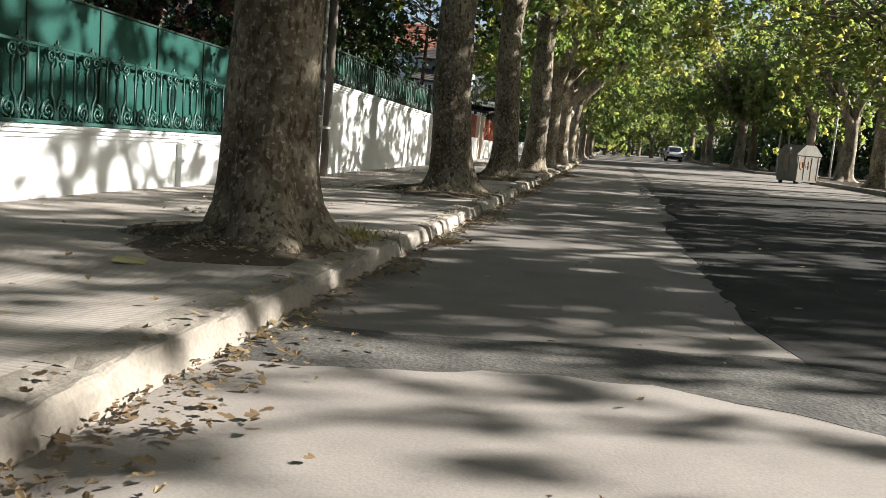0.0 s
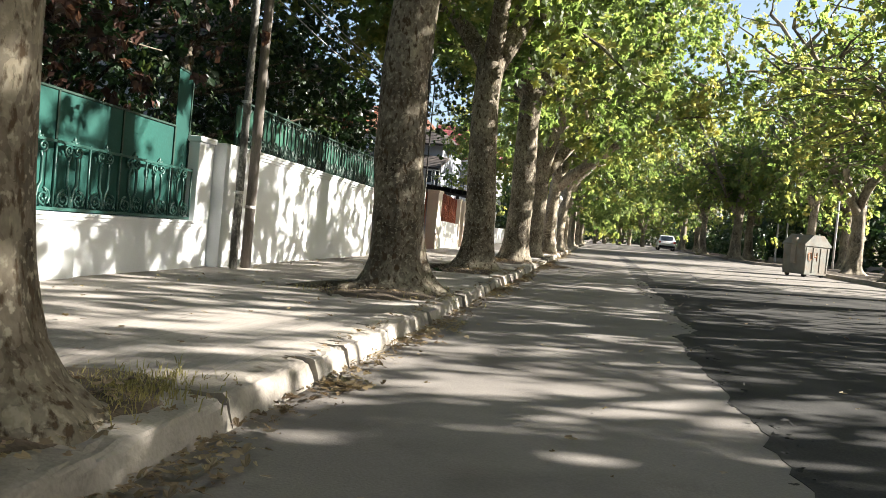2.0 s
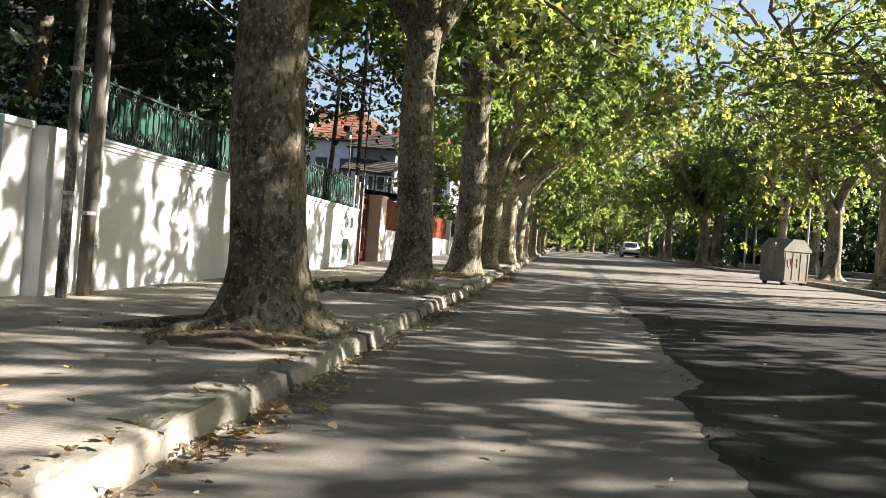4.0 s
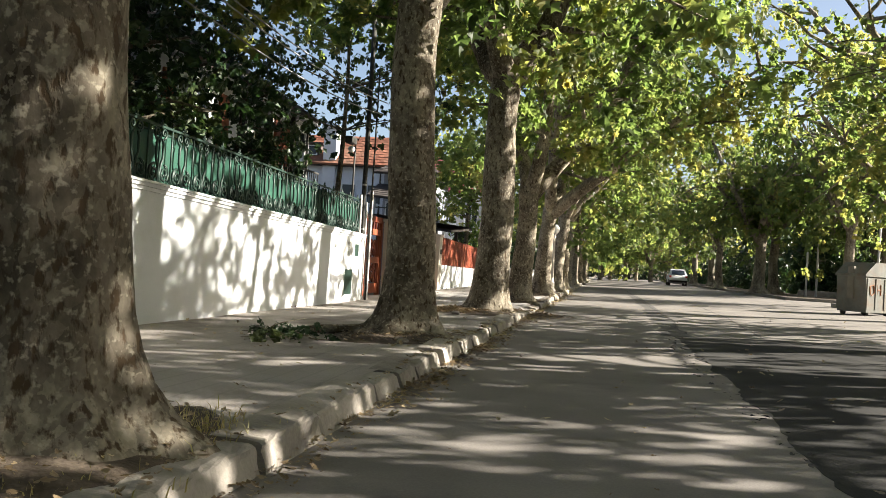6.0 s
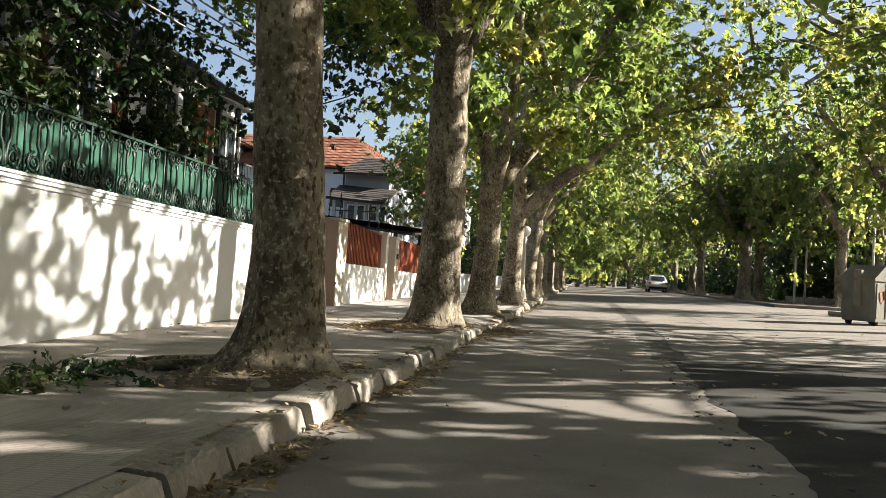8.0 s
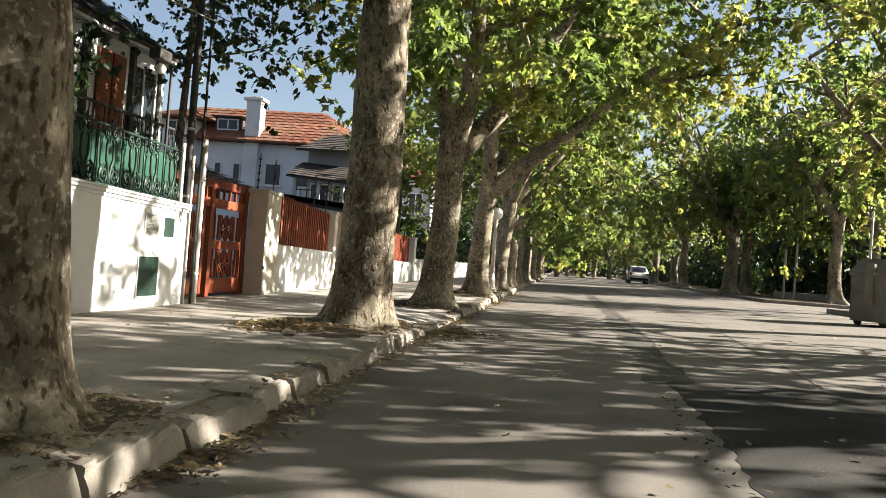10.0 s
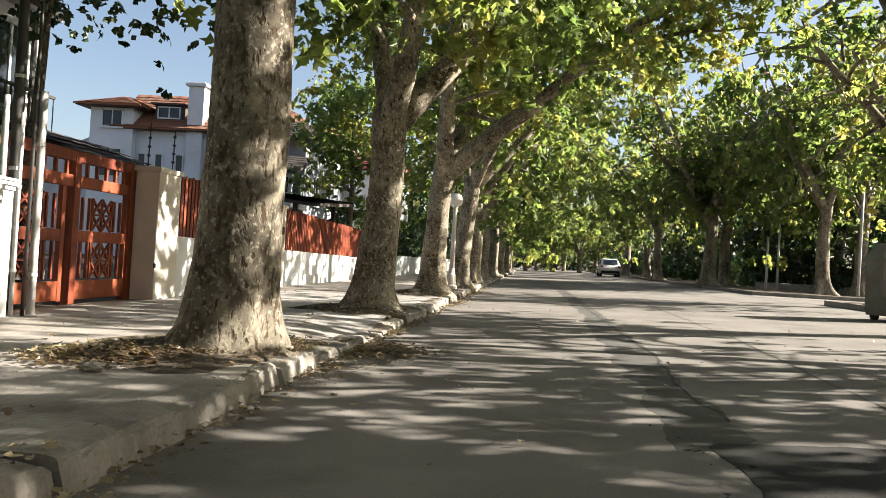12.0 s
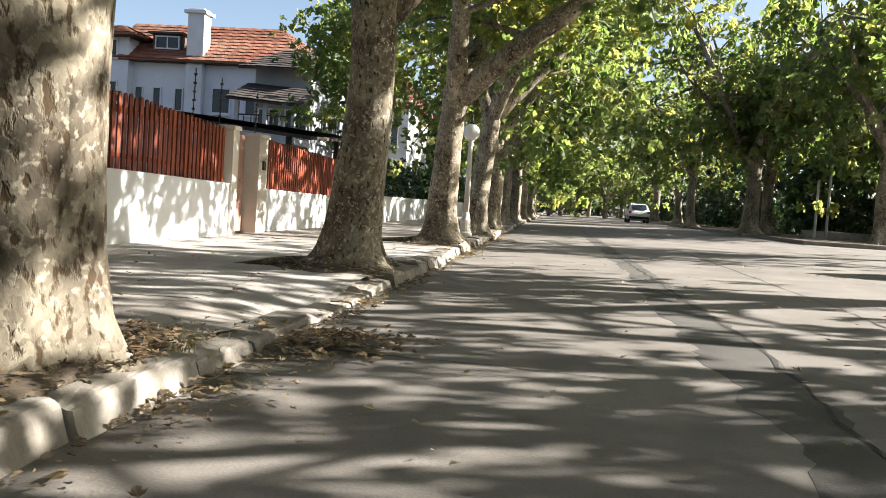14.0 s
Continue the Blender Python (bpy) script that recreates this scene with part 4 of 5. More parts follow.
def meter_box(y0, y1, z0, z1, material, label, slats=0):
    t = thing("meter_box", label, "meter box", (WALL, (y0 + y1) / 2, (z0 + z1) / 2))
    w, h = (y1 - y0) / 2, (z1 - z0) / 2
    bm = bmesh.new()
    for a in ((-w - 0.025, -h - 0.025, -w, h + 0.025), (w, -h - 0.025, w + 0.025, h + 0.025), (-w, -h - 0.025, w, -h), (-w, h, w, h + 0.025)):
        box(bm, -0.01, a[0], a[1], 0.012, a[2], a[3])
    part("frame", bm, M_WHITE, t)
    bm = bmesh.new()
    box(bm, -0.01, -w + 0.001, -h + 0.001, 0.006, w - 0.001, h - 0.001)
    part("door", bm, material, t)
    for i in range(slats):
        z = -h + 2 * h * (i + 0.5) / slats
        bm = bmesh.new()
        box(bm, 0.004, -w + 0.01, -0.004, 0.016, w - 0.01, 0.006, 0, pose(0, 0, z, 0, -35))
        part("slat", bm, material, t)
    return t


M_GRILLE = mat("grey_grille", [(0.1, 0.1, 0.095), (0.3, 0.3, 0.28), (0.45, 0.45, 0.42)], 25, 0.6, 0.5, 60)
meter_box(26.82, 27.36, 0.25, 0.78, M_BLACKGREEN, "dark green gas meter door in the white wall")
meter_box(26.93, 27.27, 1.06, 1.36, M_GRILLE, "grey patterned meter grille in the white wall", 5)
meter_box(27.45, 27.75, 1.06, 1.33, M_BLACKGREEN, "dark green meter door in the white wall")


# ---- red timber gate ----
def beam(bm, a, b, w, d):
    """A square timber between two points in the gate's plane (y, z)."""
    (y0, z0), (y1, z1) = a, b
    ln, an = math.hypot(y1 - y0, z1 - z0), math.degrees(math.atan2(z1 - z0, y1 - y0))
    box(bm, -d / 2, -ln / 2, -w / 2, d / 2, ln / 2, w / 2, min(w, d) * 0.08, pose(0, (y0 + y1) / 2, (z0 + z1) / 2, an))


gate = thing("timber_gate", "red-stained double timber gate with lattice panels, closed", "gate", (-6.1, 28.75, 0.06))


def timber(parent, name, segs, d=0.06, label=""):
    bm = bmesh.new()
    for a, b, w in segs:
        beam(bm, a, b, w, d)
    return part(name, bm, M_RED, parent, label)


for y in (0.06, 1.82, 3.4):
    timber(gate, "post", [((y, 0.0), (y, 2.02), 0.15)], 0.13)
timber(gate, "top_rail", [((0.0, 2.02), (3.5, 2.02), 0.15)], 0.11)
timber(gate, "second_rail", [((0.0, 1.68), (3.5, 1.68), 0.16)], 0.09)
for y in np.linspace(0.3, 3.2, 12):
    timber(gate, "baluster", [((y, 1.75), (y, 1.96), 0.045)], 0.045)
for y0 in (0.14, 1.9):
    y1 = y0 + 1.42
    leaf = timber(gate, "gate_leaf", [((y0, 0.06), (y0, 1.6), 0.09)], 0.07)
    timber(leaf, "stile", [((y1, 0.06), (y1, 1.6), 0.09)], 0.07)
    timber(leaf, "rail", [((y0, 0.2), (y1, 0.2), 0.26)], 0.055)
    timber(leaf, "rail", [((y0, 0.94), (y1, 0.94), 0.16)], 0.06)
    for lo, hi in ((0.36, 0.86), (1.03, 1.48)):
        ym, zm = (y0 + y1) / 2, (lo + hi) / 2
        for y in (0.18, 0.36, 1.06, 1.24):
            timber(leaf, "bar", [((y0 + y, lo), (y0 + y, hi), 0.035)], 0.04)
        a, b = ym - 0.27, ym + 0.27
        timber(leaf, "lattice", [((a, lo), (a, hi), 0.04), ((b, lo), (b, hi), 0.04), ((a, zm), (ym, hi), 0.035), ((ym, hi), (b, zm), 0.035), ((b, zm), (ym, lo), 0.035), ((ym, lo), (a, zm), 0.035),
                                 ((a, zm), (b, zm), 0.03), ((ym, lo), (ym, hi), 0.03), ((a, lo), (b, hi), 0.025), ((a, hi), (b, lo), 0.025)], 0.035)
    bm = bmesh.new()
    box(bm, -0.05, y0 + 0.25, 0.36, -0.03, y1 - 0.25, 0.47)
    part("mail_plate", bm, M_GREYWALL, leaf, "pale lilac-grey plate")


# ---- red picket fences ----
def picket_fence(x, y0, y1, bot, top, label, pitch=0.15):
    t = thing("picket_fence", label, "fence")
    n = int((y1 - y0) / pitch)
    ym = (y0 + y1) / 2
    h = slope(ym, *top) - slope(ym, *bot)
    bm = bmesh.new()
    prism(bm, [(-0.046, 0), (0.046, 0), (0.046, h - 0.05), (0.028, h - 0.008), (0, h), (-0.028, h - 0.008), (-0.046, h - 0.05)], -0.012, 0.012, "x")
    me = mesh_of("picket", bm, M_RED)
    for i in range(n + 1):
        y = y0 + 0.05 + (y1 - y0 - 0.1) * i / n
        k = (slope(y, *top) - slope(y, *bot)) / h
        shared("picket", me, t, pose(x + 0.016, y, slope(y, *bot), random.uniform(-0.5, 0.5), 0, random.uniform(-2, 2)) @ Matrix.Diagonal((1, 1, k * random.uniform(0.985, 1.01), 1)))
    for u in (0.18, 0.78):
        bm = bmesh.new()
        za, zb = [slope(y, *bot) + h * u for y in (y0, y1)]
        prism(bm, [(y0, za - 0.035), (y1, zb - 0.035), (y1, zb + 0.035), (y0, za + 0.035)], x - 0.04, x + 0.002, "x")
        part("rail", bm, M_RED, t)
    return t


picket_fence(-5.85, 33.0, 37.3, ((33.1, 1.11), (37.0, 1.04)), ((33.0, 2.17), (37.0, 2.01)), "red-brown stained picket fence on the white wall")
picket_fence(-5.93, 39.4, 49.25, ((39.4, 0.98), (49.3, 0.85)), ((39.4, 2.0), (49.3, 1.83)), "red-brown stained picket fence on the far white wall")

door = thing("garden_door", "pinkish painted garden door between beige pillars, closed", "door", (-6.05, 38.2, 0.12))
M_PINK = mat("faded_pink_door", [(0.30, 0.17, 0.14), (0.36, 0.21, 0.17), (0.4, 0.25, 0.2)], 3, 0.7, 0.2, 30)
bm = bmesh.new()
box(bm, -0.03, -0.62, 0, 0.02, 0.62, 1.85, 0.008)
part("leaf", bm, M_PINK, door)
bm = bmesh.new()
box(bm, 0.018, 0.4, 0.95, 0.06, 0.46, 1.0, 0.006)
part("handle", bm, M_STEEL, door)
bm = bmesh.new()
box(bm, -0.005, -0.07, -0.09, 0.03, 0.07, 0.09, 0.01)
ep = tagged(part("entry_phone", bm, M_DARKPOLE, None), "small black entry phone on the beige pillar", "entry phone")
ep.location = (-5.735, 39.1, 1.42)
bm = bmesh.new()
box(bm, -0.005, -0.03, -0.035, 0.02, 0.03, 0.035, 0.008)
bp_ = tagged(part("bell_push", bm, M_DARKPOLE, None), "small dark bell push on the gate pillar", "bell push")
bp_.location = (-5.62, 32.14, 0.62)

# security wire posts on pillars
for y in (32.4, 33.3, 37.3, 39.1, 36.2):
    t = thing("wire_post", "thin black security wire post with insulators on the wall", "wire post", (-5.95, y, 1.95), "wire posts")
    bm = bmesh.new()
    tube(bm, [(0, 0, 0), (0.02, 0, 0.9)], [0.011, 0.011], 6)
    part("rod", bm, M_DARKPOLE, t)
    for k in range(5):
        bm = bmesh.new()
        lathe(bm, [(0.012, 0), (0.03, 0.01), (0.03, 0.03), (0.012, 0.04)], (0.005 + 0.003 * k, 0, 0.22 + 0.14 * k), 8)
        part("insulator", bm, M_DARKPOLE, t)


# ---- houses ----
def window(parent, face, u, z, w, h, frame_mat=None, sill=True, mull=1):
    """A recessed window on a wall facing -y (face = y) or +x (face = ("x", x))."""
    def bx(bm, a0, a1, z0, z1, d0, d1):
        if isinstance(face, tuple):
            box(bm, face[1] + d0, a0, z0, face[1] + d1, a1, z1)
        else:
            box(bm, a0, face - d1, z0, a1, face - d0, z1)
    bm = bmesh.new()
    for a0, a1, z0, z1 in ((u - w / 2 - 0.07, u - w / 2, z - 0.07, z + h + 0.07), (u + w / 2, u + w / 2 + 0.07, z - 0.07, z + h + 0.07), (u - w / 2, u + w / 2, z + h, z + h + 0.07), (u - w / 2, u + w / 2, z - 0.07, z)):
        bx(bm, a0, a1, z0, z1, 0.0, 0.07)
    for k in range(mull):
        m = u - w / 2 + w * (k + 1) / (mull + 1)
        bx(bm, m - 0.03, m + 0.03, z, z + h, 0.012, 0.05)
    win = part("window", bm, frame_mat or M_WHITE, parent)
    bm = bmesh.new()
    bx(bm, u - w / 2, u + w / 2, z, z + h, 0.004, 0.018)
    part("pane", bm, M_GLASS, win, "dark reflecting glass")
    if sill:
        bm = bmesh.new()
        bx(bm, u - w / 2 - 0.15, u + w / 2 + 0.15, z - 0.16, z - 0.071, 0.0, 0.16)
        part("sill", bm, M_WHITE, win)
    return win


def tile_roof(name, parent, corners, material=None, pitch=0.34):
    """A sloping roof face given by eave-left, eave-right, ridge-right, ridge-left, with courses of raised tile rows."""
    a, b, c, d = [Vector(p) for p in corners]
    n = max(2, int((d - a).length / pitch))
    nrm = (b - a).cross(d - a).normalized()
    rows = []
    for i in range(n):
        bm = bmesh.new()
        rows.append(bm)
        u0, u1 = i / n, (i + 1.04) / n
        p = [a.lerp(d, u0), b.lerp(c, u0), b.lerp(c, min(u1, 1)), a.lerp(d, min(u1, 1))]
        cols = max(2, int((p[1] - p[0]).length / 0.3))
        lo, hi = [], []
        for k in range(cols + 1):
            bulge = 0.016 * (k % 2) + random.uniform(0, 0.012)
            lo.append(bm.verts.new(p[0].lerp(p[1], k / cols) + nrm * (0.055 + bulge)))
            hi.append(bm.verts.new(p[3].lerp(p[2], k / cols) + nrm * (0.02 + bulge)))
        for k in range(cols):
            bm.faces.new((lo[k], lo[k + 1], hi[k + 1], hi[k]))
    bm = bmesh.new()
    v = [bm.verts.new(p - nrm * 0.08) for p in (a, b, c, d)]
    w = [bm.verts.new(p + nrm * 0.015) for p in (a, b, c, d)]
    bm.faces.new(v[::-1])
    bm.faces.new(w)
    for i in range(4):
        bm.faces.new((v[i], v[(i + 1) % 4], w[(i + 1) % 4], w[i]))
    roof = part(name, bm, material or M_ROOF, parent)
    for q in rows:
        part("tile_course", q, material or M_ROOF, roof)
    return roof


M_HOUSE = mat("blue_white_render", [(0.56, 0.58, 0.62), (0.64, 0.66, 0.70), (0.70, 0.72, 0.75)], 0.8, 0.9, 0.2, 15, stain=(0.5, 0.5, 0.5), stain_scale=0.4)
# white house with a red tiled roof
h2 = thing("white_house", "white rendered house with red tiled hip roof and tower", "house")
X0, X1, Y0, Y1, EAVE, RIDGE = -23.0, -13.2, 65.0, 75.0, 7.15, 9.6
bm = bmesh.new()
box(bm, X0, Y0, 0, X1, Y1, EAVE)
part("wall", bm, M_HOUSE, h2)
bm = bmesh.new()
box(bm, X0 - 0.5, Y0 - 0.55, EAVE, X1 + 0.55, Y1 + 0.5, EAVE + 0.12)
part("eave", bm, M_DARKROOF, h2, "dark timber eaves")
tile_roof("roof", h2, [(X0 - 0.6, Y0 - 0.65, EAVE + 0.1), (X1 + 0.65, Y0 - 0.65, EAVE + 0.1), (X1 - 2.0, Y0 + 2.6, RIDGE), (X0 - 0.6, Y0 + 2.6, RIDGE)])
tile_roof("roof", h2, [(X1 + 0.65, Y0 - 0.65, EAVE + 0.1), (X1 + 0.65, Y1, EAVE + 0.1), (X1 - 2.0, Y1 - 2, RIDGE), (X1 - 2.0, Y0 + 2.6, RIDGE)])
bm = bmesh.new()
box(bm, -24.8, Y0 - 0.5, 0, -22.3, Y0 + 2.4, 8.3)
part("tower", bm, M_HOUSE, h2)
bm = bmesh.new()
box(bm, -25.4, Y0 - 1.1, 8.3, -21.7, Y0 + 2.9, 8.42)
part("tower_eave", bm, M_DARKROOF, h2)
for cs in ([(-25.5, Y0 - 1.2, 8.42), (-21.6, Y0 - 1.2, 8.42), (-23.4, Y0 + 0.9, 9.15), (-23.7, Y0 + 0.9, 9.15)], [(-21.6, Y0 - 1.2, 8.42), (-21.6, Y0 + 3, 8.42), (-23.4, Y0 + 1.1, 9.15), (-23.4, Y0 + 0.9, 9.15)]):
    tile_roof("tower_roof", h2, cs)
window(h2, Y0 - 0.5, -23.5, 7.3, 1.1, 0.85)
window(h2, Y0 - 0.5, -23.5, 4.5, 1.2, 1.5, sill=False)
bm = bmesh.new()
box(bm, -19.25, Y0 - 0.35, 0.0, -18.35, Y0 + 0.5, 9.95, 0.03)
box(bm, -19.4, Y0 - 0.5, 9.7, -18.2, Y0 + 0.65, 9.85)
part("chimney", bm, M_HOUSE, h2)
for u, w, hh in ((-20.9, 0.36, 1.1), (-19.7, 0.36, 1.1), (-17.4, 0.9, 1.2), (-15.6, 0.9, 1.2), (-21.9, 0.36, 1.1)):
    window(h2, Y0, u, 4.75, w, hh, mull=0, sill=w > 0.5)
bm = bmesh.new()
box(bm, -21.3, Y0 + 0.1, 7.75, -19.7, Y0 + 2.2, 8.65)
box(bm, -21.5, Y0 - 0.15, 8.65, -19.55, Y0 + 2.4, 8.75)
part("dormer", bm, M_DARKROOF, h2, "small dark roof dormer")
window(h2, Y0 + 0.1, -20.5, 7.95, 1.2, 0.55, sill=False, mull=1)
bm = bmesh.new()
tube(bm, [(-15.2, Y0 - 0.06, 7.1), (-15.2, Y0 - 0.06, 1)], [0.06, 0.06], 8)
part("downpipe", bm, M_DARKPOLE, h2)
bm = bmesh.new()
prism(bm, [(-29.5, 0), (-24.8, 0), (-24.8, 6.9), (-26.5, 6.2), (-28, 5.9), (-29.5, 5.8)], Y0 + 0.4, Y0 + 8, "y")
part("wing", bm, M_GREYWALL, h2)

M_GREYHOUSE = mat("blue_grey_render", [(0.2, 0.21, 0.24), (0.26, 0.27, 0.30), (0.32, 0.33, 0.36)], 1.0, 0.9, 0.3, 20)
# grey house with dark roof and balcony
h3 = thing("grey_house", "blue-grey rendered house with dark roof and balcony", "house")
bm = bmesh.new()
box(bm, -13.2, 58.5, 0, -10.7, 66, 6.2)
part("wall", bm, M_GREYHOUSE, h3)
tile_roof("roof", h3, [(-13.7, 57.7, 6.1), (-10.2, 57.7, 6.1), (-11.4, 60.5, 7.3), (-12.6, 60.5, 7.3)], M_DARKROOF)
tile_roof("roof", h3, [(-10.2, 57.7, 6.1), (-10.2, 66.5, 6.1), (-11.4, 64, 7.3), (-11.4, 60.5, 7.3)], M_DARKROOF)
tile_roof("porch_roof", h3, [(-13.5, 56.0, 4.6), (-10.4, 56.0, 4.4), (-10.2, 58.5, 5.3), (-13.5, 58.5, 5.5)], M_DARKROOF)
bm = bmesh.new()
box(bm, -13.2, 56.2, 2.85, -10.6, 58.5, 3.1)
box(bm, -13.2, 56.2, 3.1, -10.6, 56.35, 3.5)
balc = part("balcony", bm, M_GREYWALL, h3)
for k in range(9):
    bm = bmesh.new()
    tube(bm, [(-13.1 + 0.31 * k, 56.27, 3.5), (-13.1 + 0.31 * k, 56.27, 3.95)], [0.02, 0.02], 5)
    part("baluster", bm, M_DARKPOLE, balc)
bm = bmesh.new()
tube(bm, [(-13.2, 56.27, 3.95), (-9.9, 56.27, 3.95)], [0.03, 0.03], 6)
part("handrail", bm, M_DARKPOLE, balc)
for u in (-13.1, -11.9, -10.7):
    bm = bmesh.new()
    box(bm, u - 0.08, 56.2, 3.1, u + 0.08, 56.36, 4.5)
    part("post", bm, M_GREYWALL, h3)
for u, z in ((-12.5, 3.4), (-11.3, 3.4)):
    window(h3, 58.5, u, z, 0.9, 1.0)
window(h3, ("x", -10.7), 60.5, 3.3, 0.9, 1.3)
window(h3, ("x", -10.7), 63, 3.3, 0.9, 1.3)

# house with a maroon roof further on
h4 = thing("far_house", "distant house with maroon tiled roof above the fences", "house")
bm = bmesh.new()
box(bm, -15.5, 76, 0, -9.5, 84, 6.6)
part("wall", bm, M_GREYWALL, h4)
M_MAROON = mat("maroon_roof_tile", [(0.13, 0.03, 0.035), (0.19, 0.045, 0.05), (0.25, 0.07, 0.07)], 3, 0.8, 0.4, 20)
tile_roof("roof", h4, [(-16.2, 75.2, 6.7), (-9.0, 75.2, 6.7), (-10.6, 79, 9.6), (-15.2, 79, 9.9)], M_MAROON)
tile_roof("roof", h4, [(-9.0, 75.2, 6.7), (-9.0, 84, 6.7), (-10.6, 82, 9.6), (-10.6, 79, 9.6)], M_MAROON)
for u in (-14.2, -12.4, -10.6):
    window(h4, 76, u, 4.3, 0.9, 1.3)

# low dark carport behind the far fence
cp = thing("carport", "low dark-roofed carport behind the red fence", "carport")
tile_roof("roof", cp, [(-12.5, 44.5, 2.95), (-6.4, 44.5, 2.4), (-6.4, 50.0, 2.75), (-12.5, 50.0, 3.3)], M_DARKROOF)
for x, y in ((-7.1, 44.8), (-7.1, 49.7), (-12.2, 44.8), (-12.2, 49.7)):
    bm = bmesh.new()
    box(bm, x - 0.07, y - 0.07, 0, x + 0.07, y + 0.07, (2.4 if x > -10 else 2.85) + (0.3 if y > 47 else 0))
    part("post", bm, M_DARKROOF, cp)

# house beside the gate, with balcony and shutters
M_SHUT = mat("brown_shutter", [(0.12, 0.035, 0.018), (0.18, 0.055, 0.026), (0.24, 0.08, 0.04)], 4, 0.6, 0.3, 30, stretch=(1, 1, 5))
h1 = thing("shuttered_house", "white house with brown shutters, balcony and deep eaves", "house")
bm = bmesh.new()
box(bm, -16, 25.2, 0, -9.2, 34.6, 5.0)
part("wall", bm, M_HOUSE, h1)
bm = bmesh.new()
box(bm, -16.5, 24.9, 5.0, -8.95, 34.8, 5.12)
part("eave", bm, M_GREYWALL, h1, "pale boarded eaves")
tile_roof("roof", h1, [(-8.9, 24.9, 5.13), (-8.9, 34.8, 5.13), (-12, 33, 7.2), (-12, 27, 7.2)], M_DARKROOF)
tile_roof("roof", h1, [(-16.5, 24.9, 5.13), (-8.9, 24.9, 5.13), (-12, 27, 7.2), (-12.6, 27, 7.2)], M_DARKROOF)
for y in (30.4, 33.6, 27.2):
    window(h1, ("x", -9.2), y, 2.9, 0.95, 1.75, sill=False)
for y in (32.0, 32.55, 28.6, 26.0):
    bm = bmesh.new()
    box(bm, -9.198, y - 0.24, 2.85, -9.13, y + 0.24, 4.7, 0.01)
    sh = part("shutter", bm, M_SHUT, h1)
    for k in range(14):
        bm = bmesh.new()
        box(bm, -9.14, y - 0.19, 2.95 + 0.12 * k, -9.115, y + 0.19, 3.02 + 0.12 * k)
        part("louvre", bm, M_SHUT, sh)
for y in (29.7, 31.3, 33.05, 34.2):
    bm = bmesh.new()
    box(bm, -9.198, y - 0.05, 0.2, -9.08, y + 0.05, 5.0)
    part("timber_strip", bm, M_DARKPOLE, h1, "dark timber strip")
bm = bmesh.new()
box(bm, -9.195, 29.6, 2.62, -8.72, 34.4, 2.76)
balc = part("balcony", bm, M_GREYWALL, h1)
for k in range(27):
    y = 29.7 + 0.18 * k
    bm = bmesh.new()
    tube(bm, [(-8.78, y, 2.76), (-8.78, y, 3.5)], [0.012, 0.012], 5)
    part("baluster", bm, M_DARKPOLE, balc)
bm = bmesh.new()
box(bm, -8.81, 29.6, 3.48, -8.75, 34.4, 3.53)
part("handrail", bm, M_DARKPOLE, balc)
tile_roof("porch_roof", h1, [(-7.4, 33.0, 2.35), (-7.4, 36.5, 2.35), (-9.0, 36.5, 2.9), (-9.0, 33.0, 2.9)], M_DARKROOF)


# ---- street furniture ----
lamp = thing("street_lamp", "cast street lamp with a white glass globe", "lamp", (-2.02, 42.6, 0.14))
bm = bmesh.new()
lathe(bm, [(0.17, -0.05), (0.17, 0.12), (0.13, 0.16), (0.12, 0.42), (0.09, 0.48), (0.075, 0.6)], sides=14)
part("base", bm, M_BEIGE, lamp)
bm = bmesh.new()
lathe(bm, [(0.07, 0.58), (0.062, 1.3), (0.052, 2.1), (0.05, 2.12), (0.085, 2.17), (0.05, 2.22), (0.09, 2.28)], sides=14)
part("column", bm, M_BEIGE, lamp, smooth=True)
bm = bmesh.new()
bmesh.ops.create_uvsphere(bm, u_segments=20, v_segments=14, radius=0.2, matrix=pose(0, 0, 2.46))
part("globe", bm, M_LAMP, lamp, "white opal globe", True)
bm = bmesh.new()
lathe(bm, [(0.07, 2.64), (0.06, 2.68), (0.03, 2.72), (0.03, 2.8), (0.005, 2.86)], sides=10)
part("finial", bm, M_DARKPOLE, lamp)

wbin = thing("waste_container", "dusty grey steel street waste container with gabled lid", "waste bin", (8.0, 38.4, road_z(8.0)), rz=36)
bm = bmesh.new()
prism(bm, [(-0.6, 0.1), (0.6, 0.1), (0.68, 1.2), (-0.68, 1.2)], -0.52, 0.52, "y")
part("body", bm, M_BIN, wbin)
bm = bmesh.new()
prism(bm, [(-0.72, 1.202), (0.72, 1.202), (0.72, 1.27), (0.28, 1.64), (-0.28, 1.64), (-0.72, 1.27)], -0.55, 0.55, "y")
part("lid", bm, M_BIN, wbin, "gabled grey lid")
for x in (-0.58, -0.2, 0.2, 0.58):
    for s in (-1, 1):
        bm = bmesh.new()
        box(bm, x - 0.03, s * 0.52 - 0.02, 0.2, x + 0.03, s * 0.52 + 0.03, 1.15, 0.008)
        part("rib", bm, M_BIN, wbin)
for s in (-1, 1):
    bm = bmesh.new()
    box(bm, s * 0.66 - 0.05, -0.11, 0.5, s * 0.66 + 0.05, 0.11, 1.5, 0.015)
    part("lifting_arm", bm, M_KERB, wbin, "pale lifting bracket")
    for q in (-1, 1):
        bm = bmesh.new()
        tube(bm, [(s * 0.48 - 0.04, q * 0.4, 0.075), (s * 0.48 + 0.04, q * 0.4, 0.075)], [0.085, 0.085], 12)
        part("castor", bm, M_RUBBER, wbin)
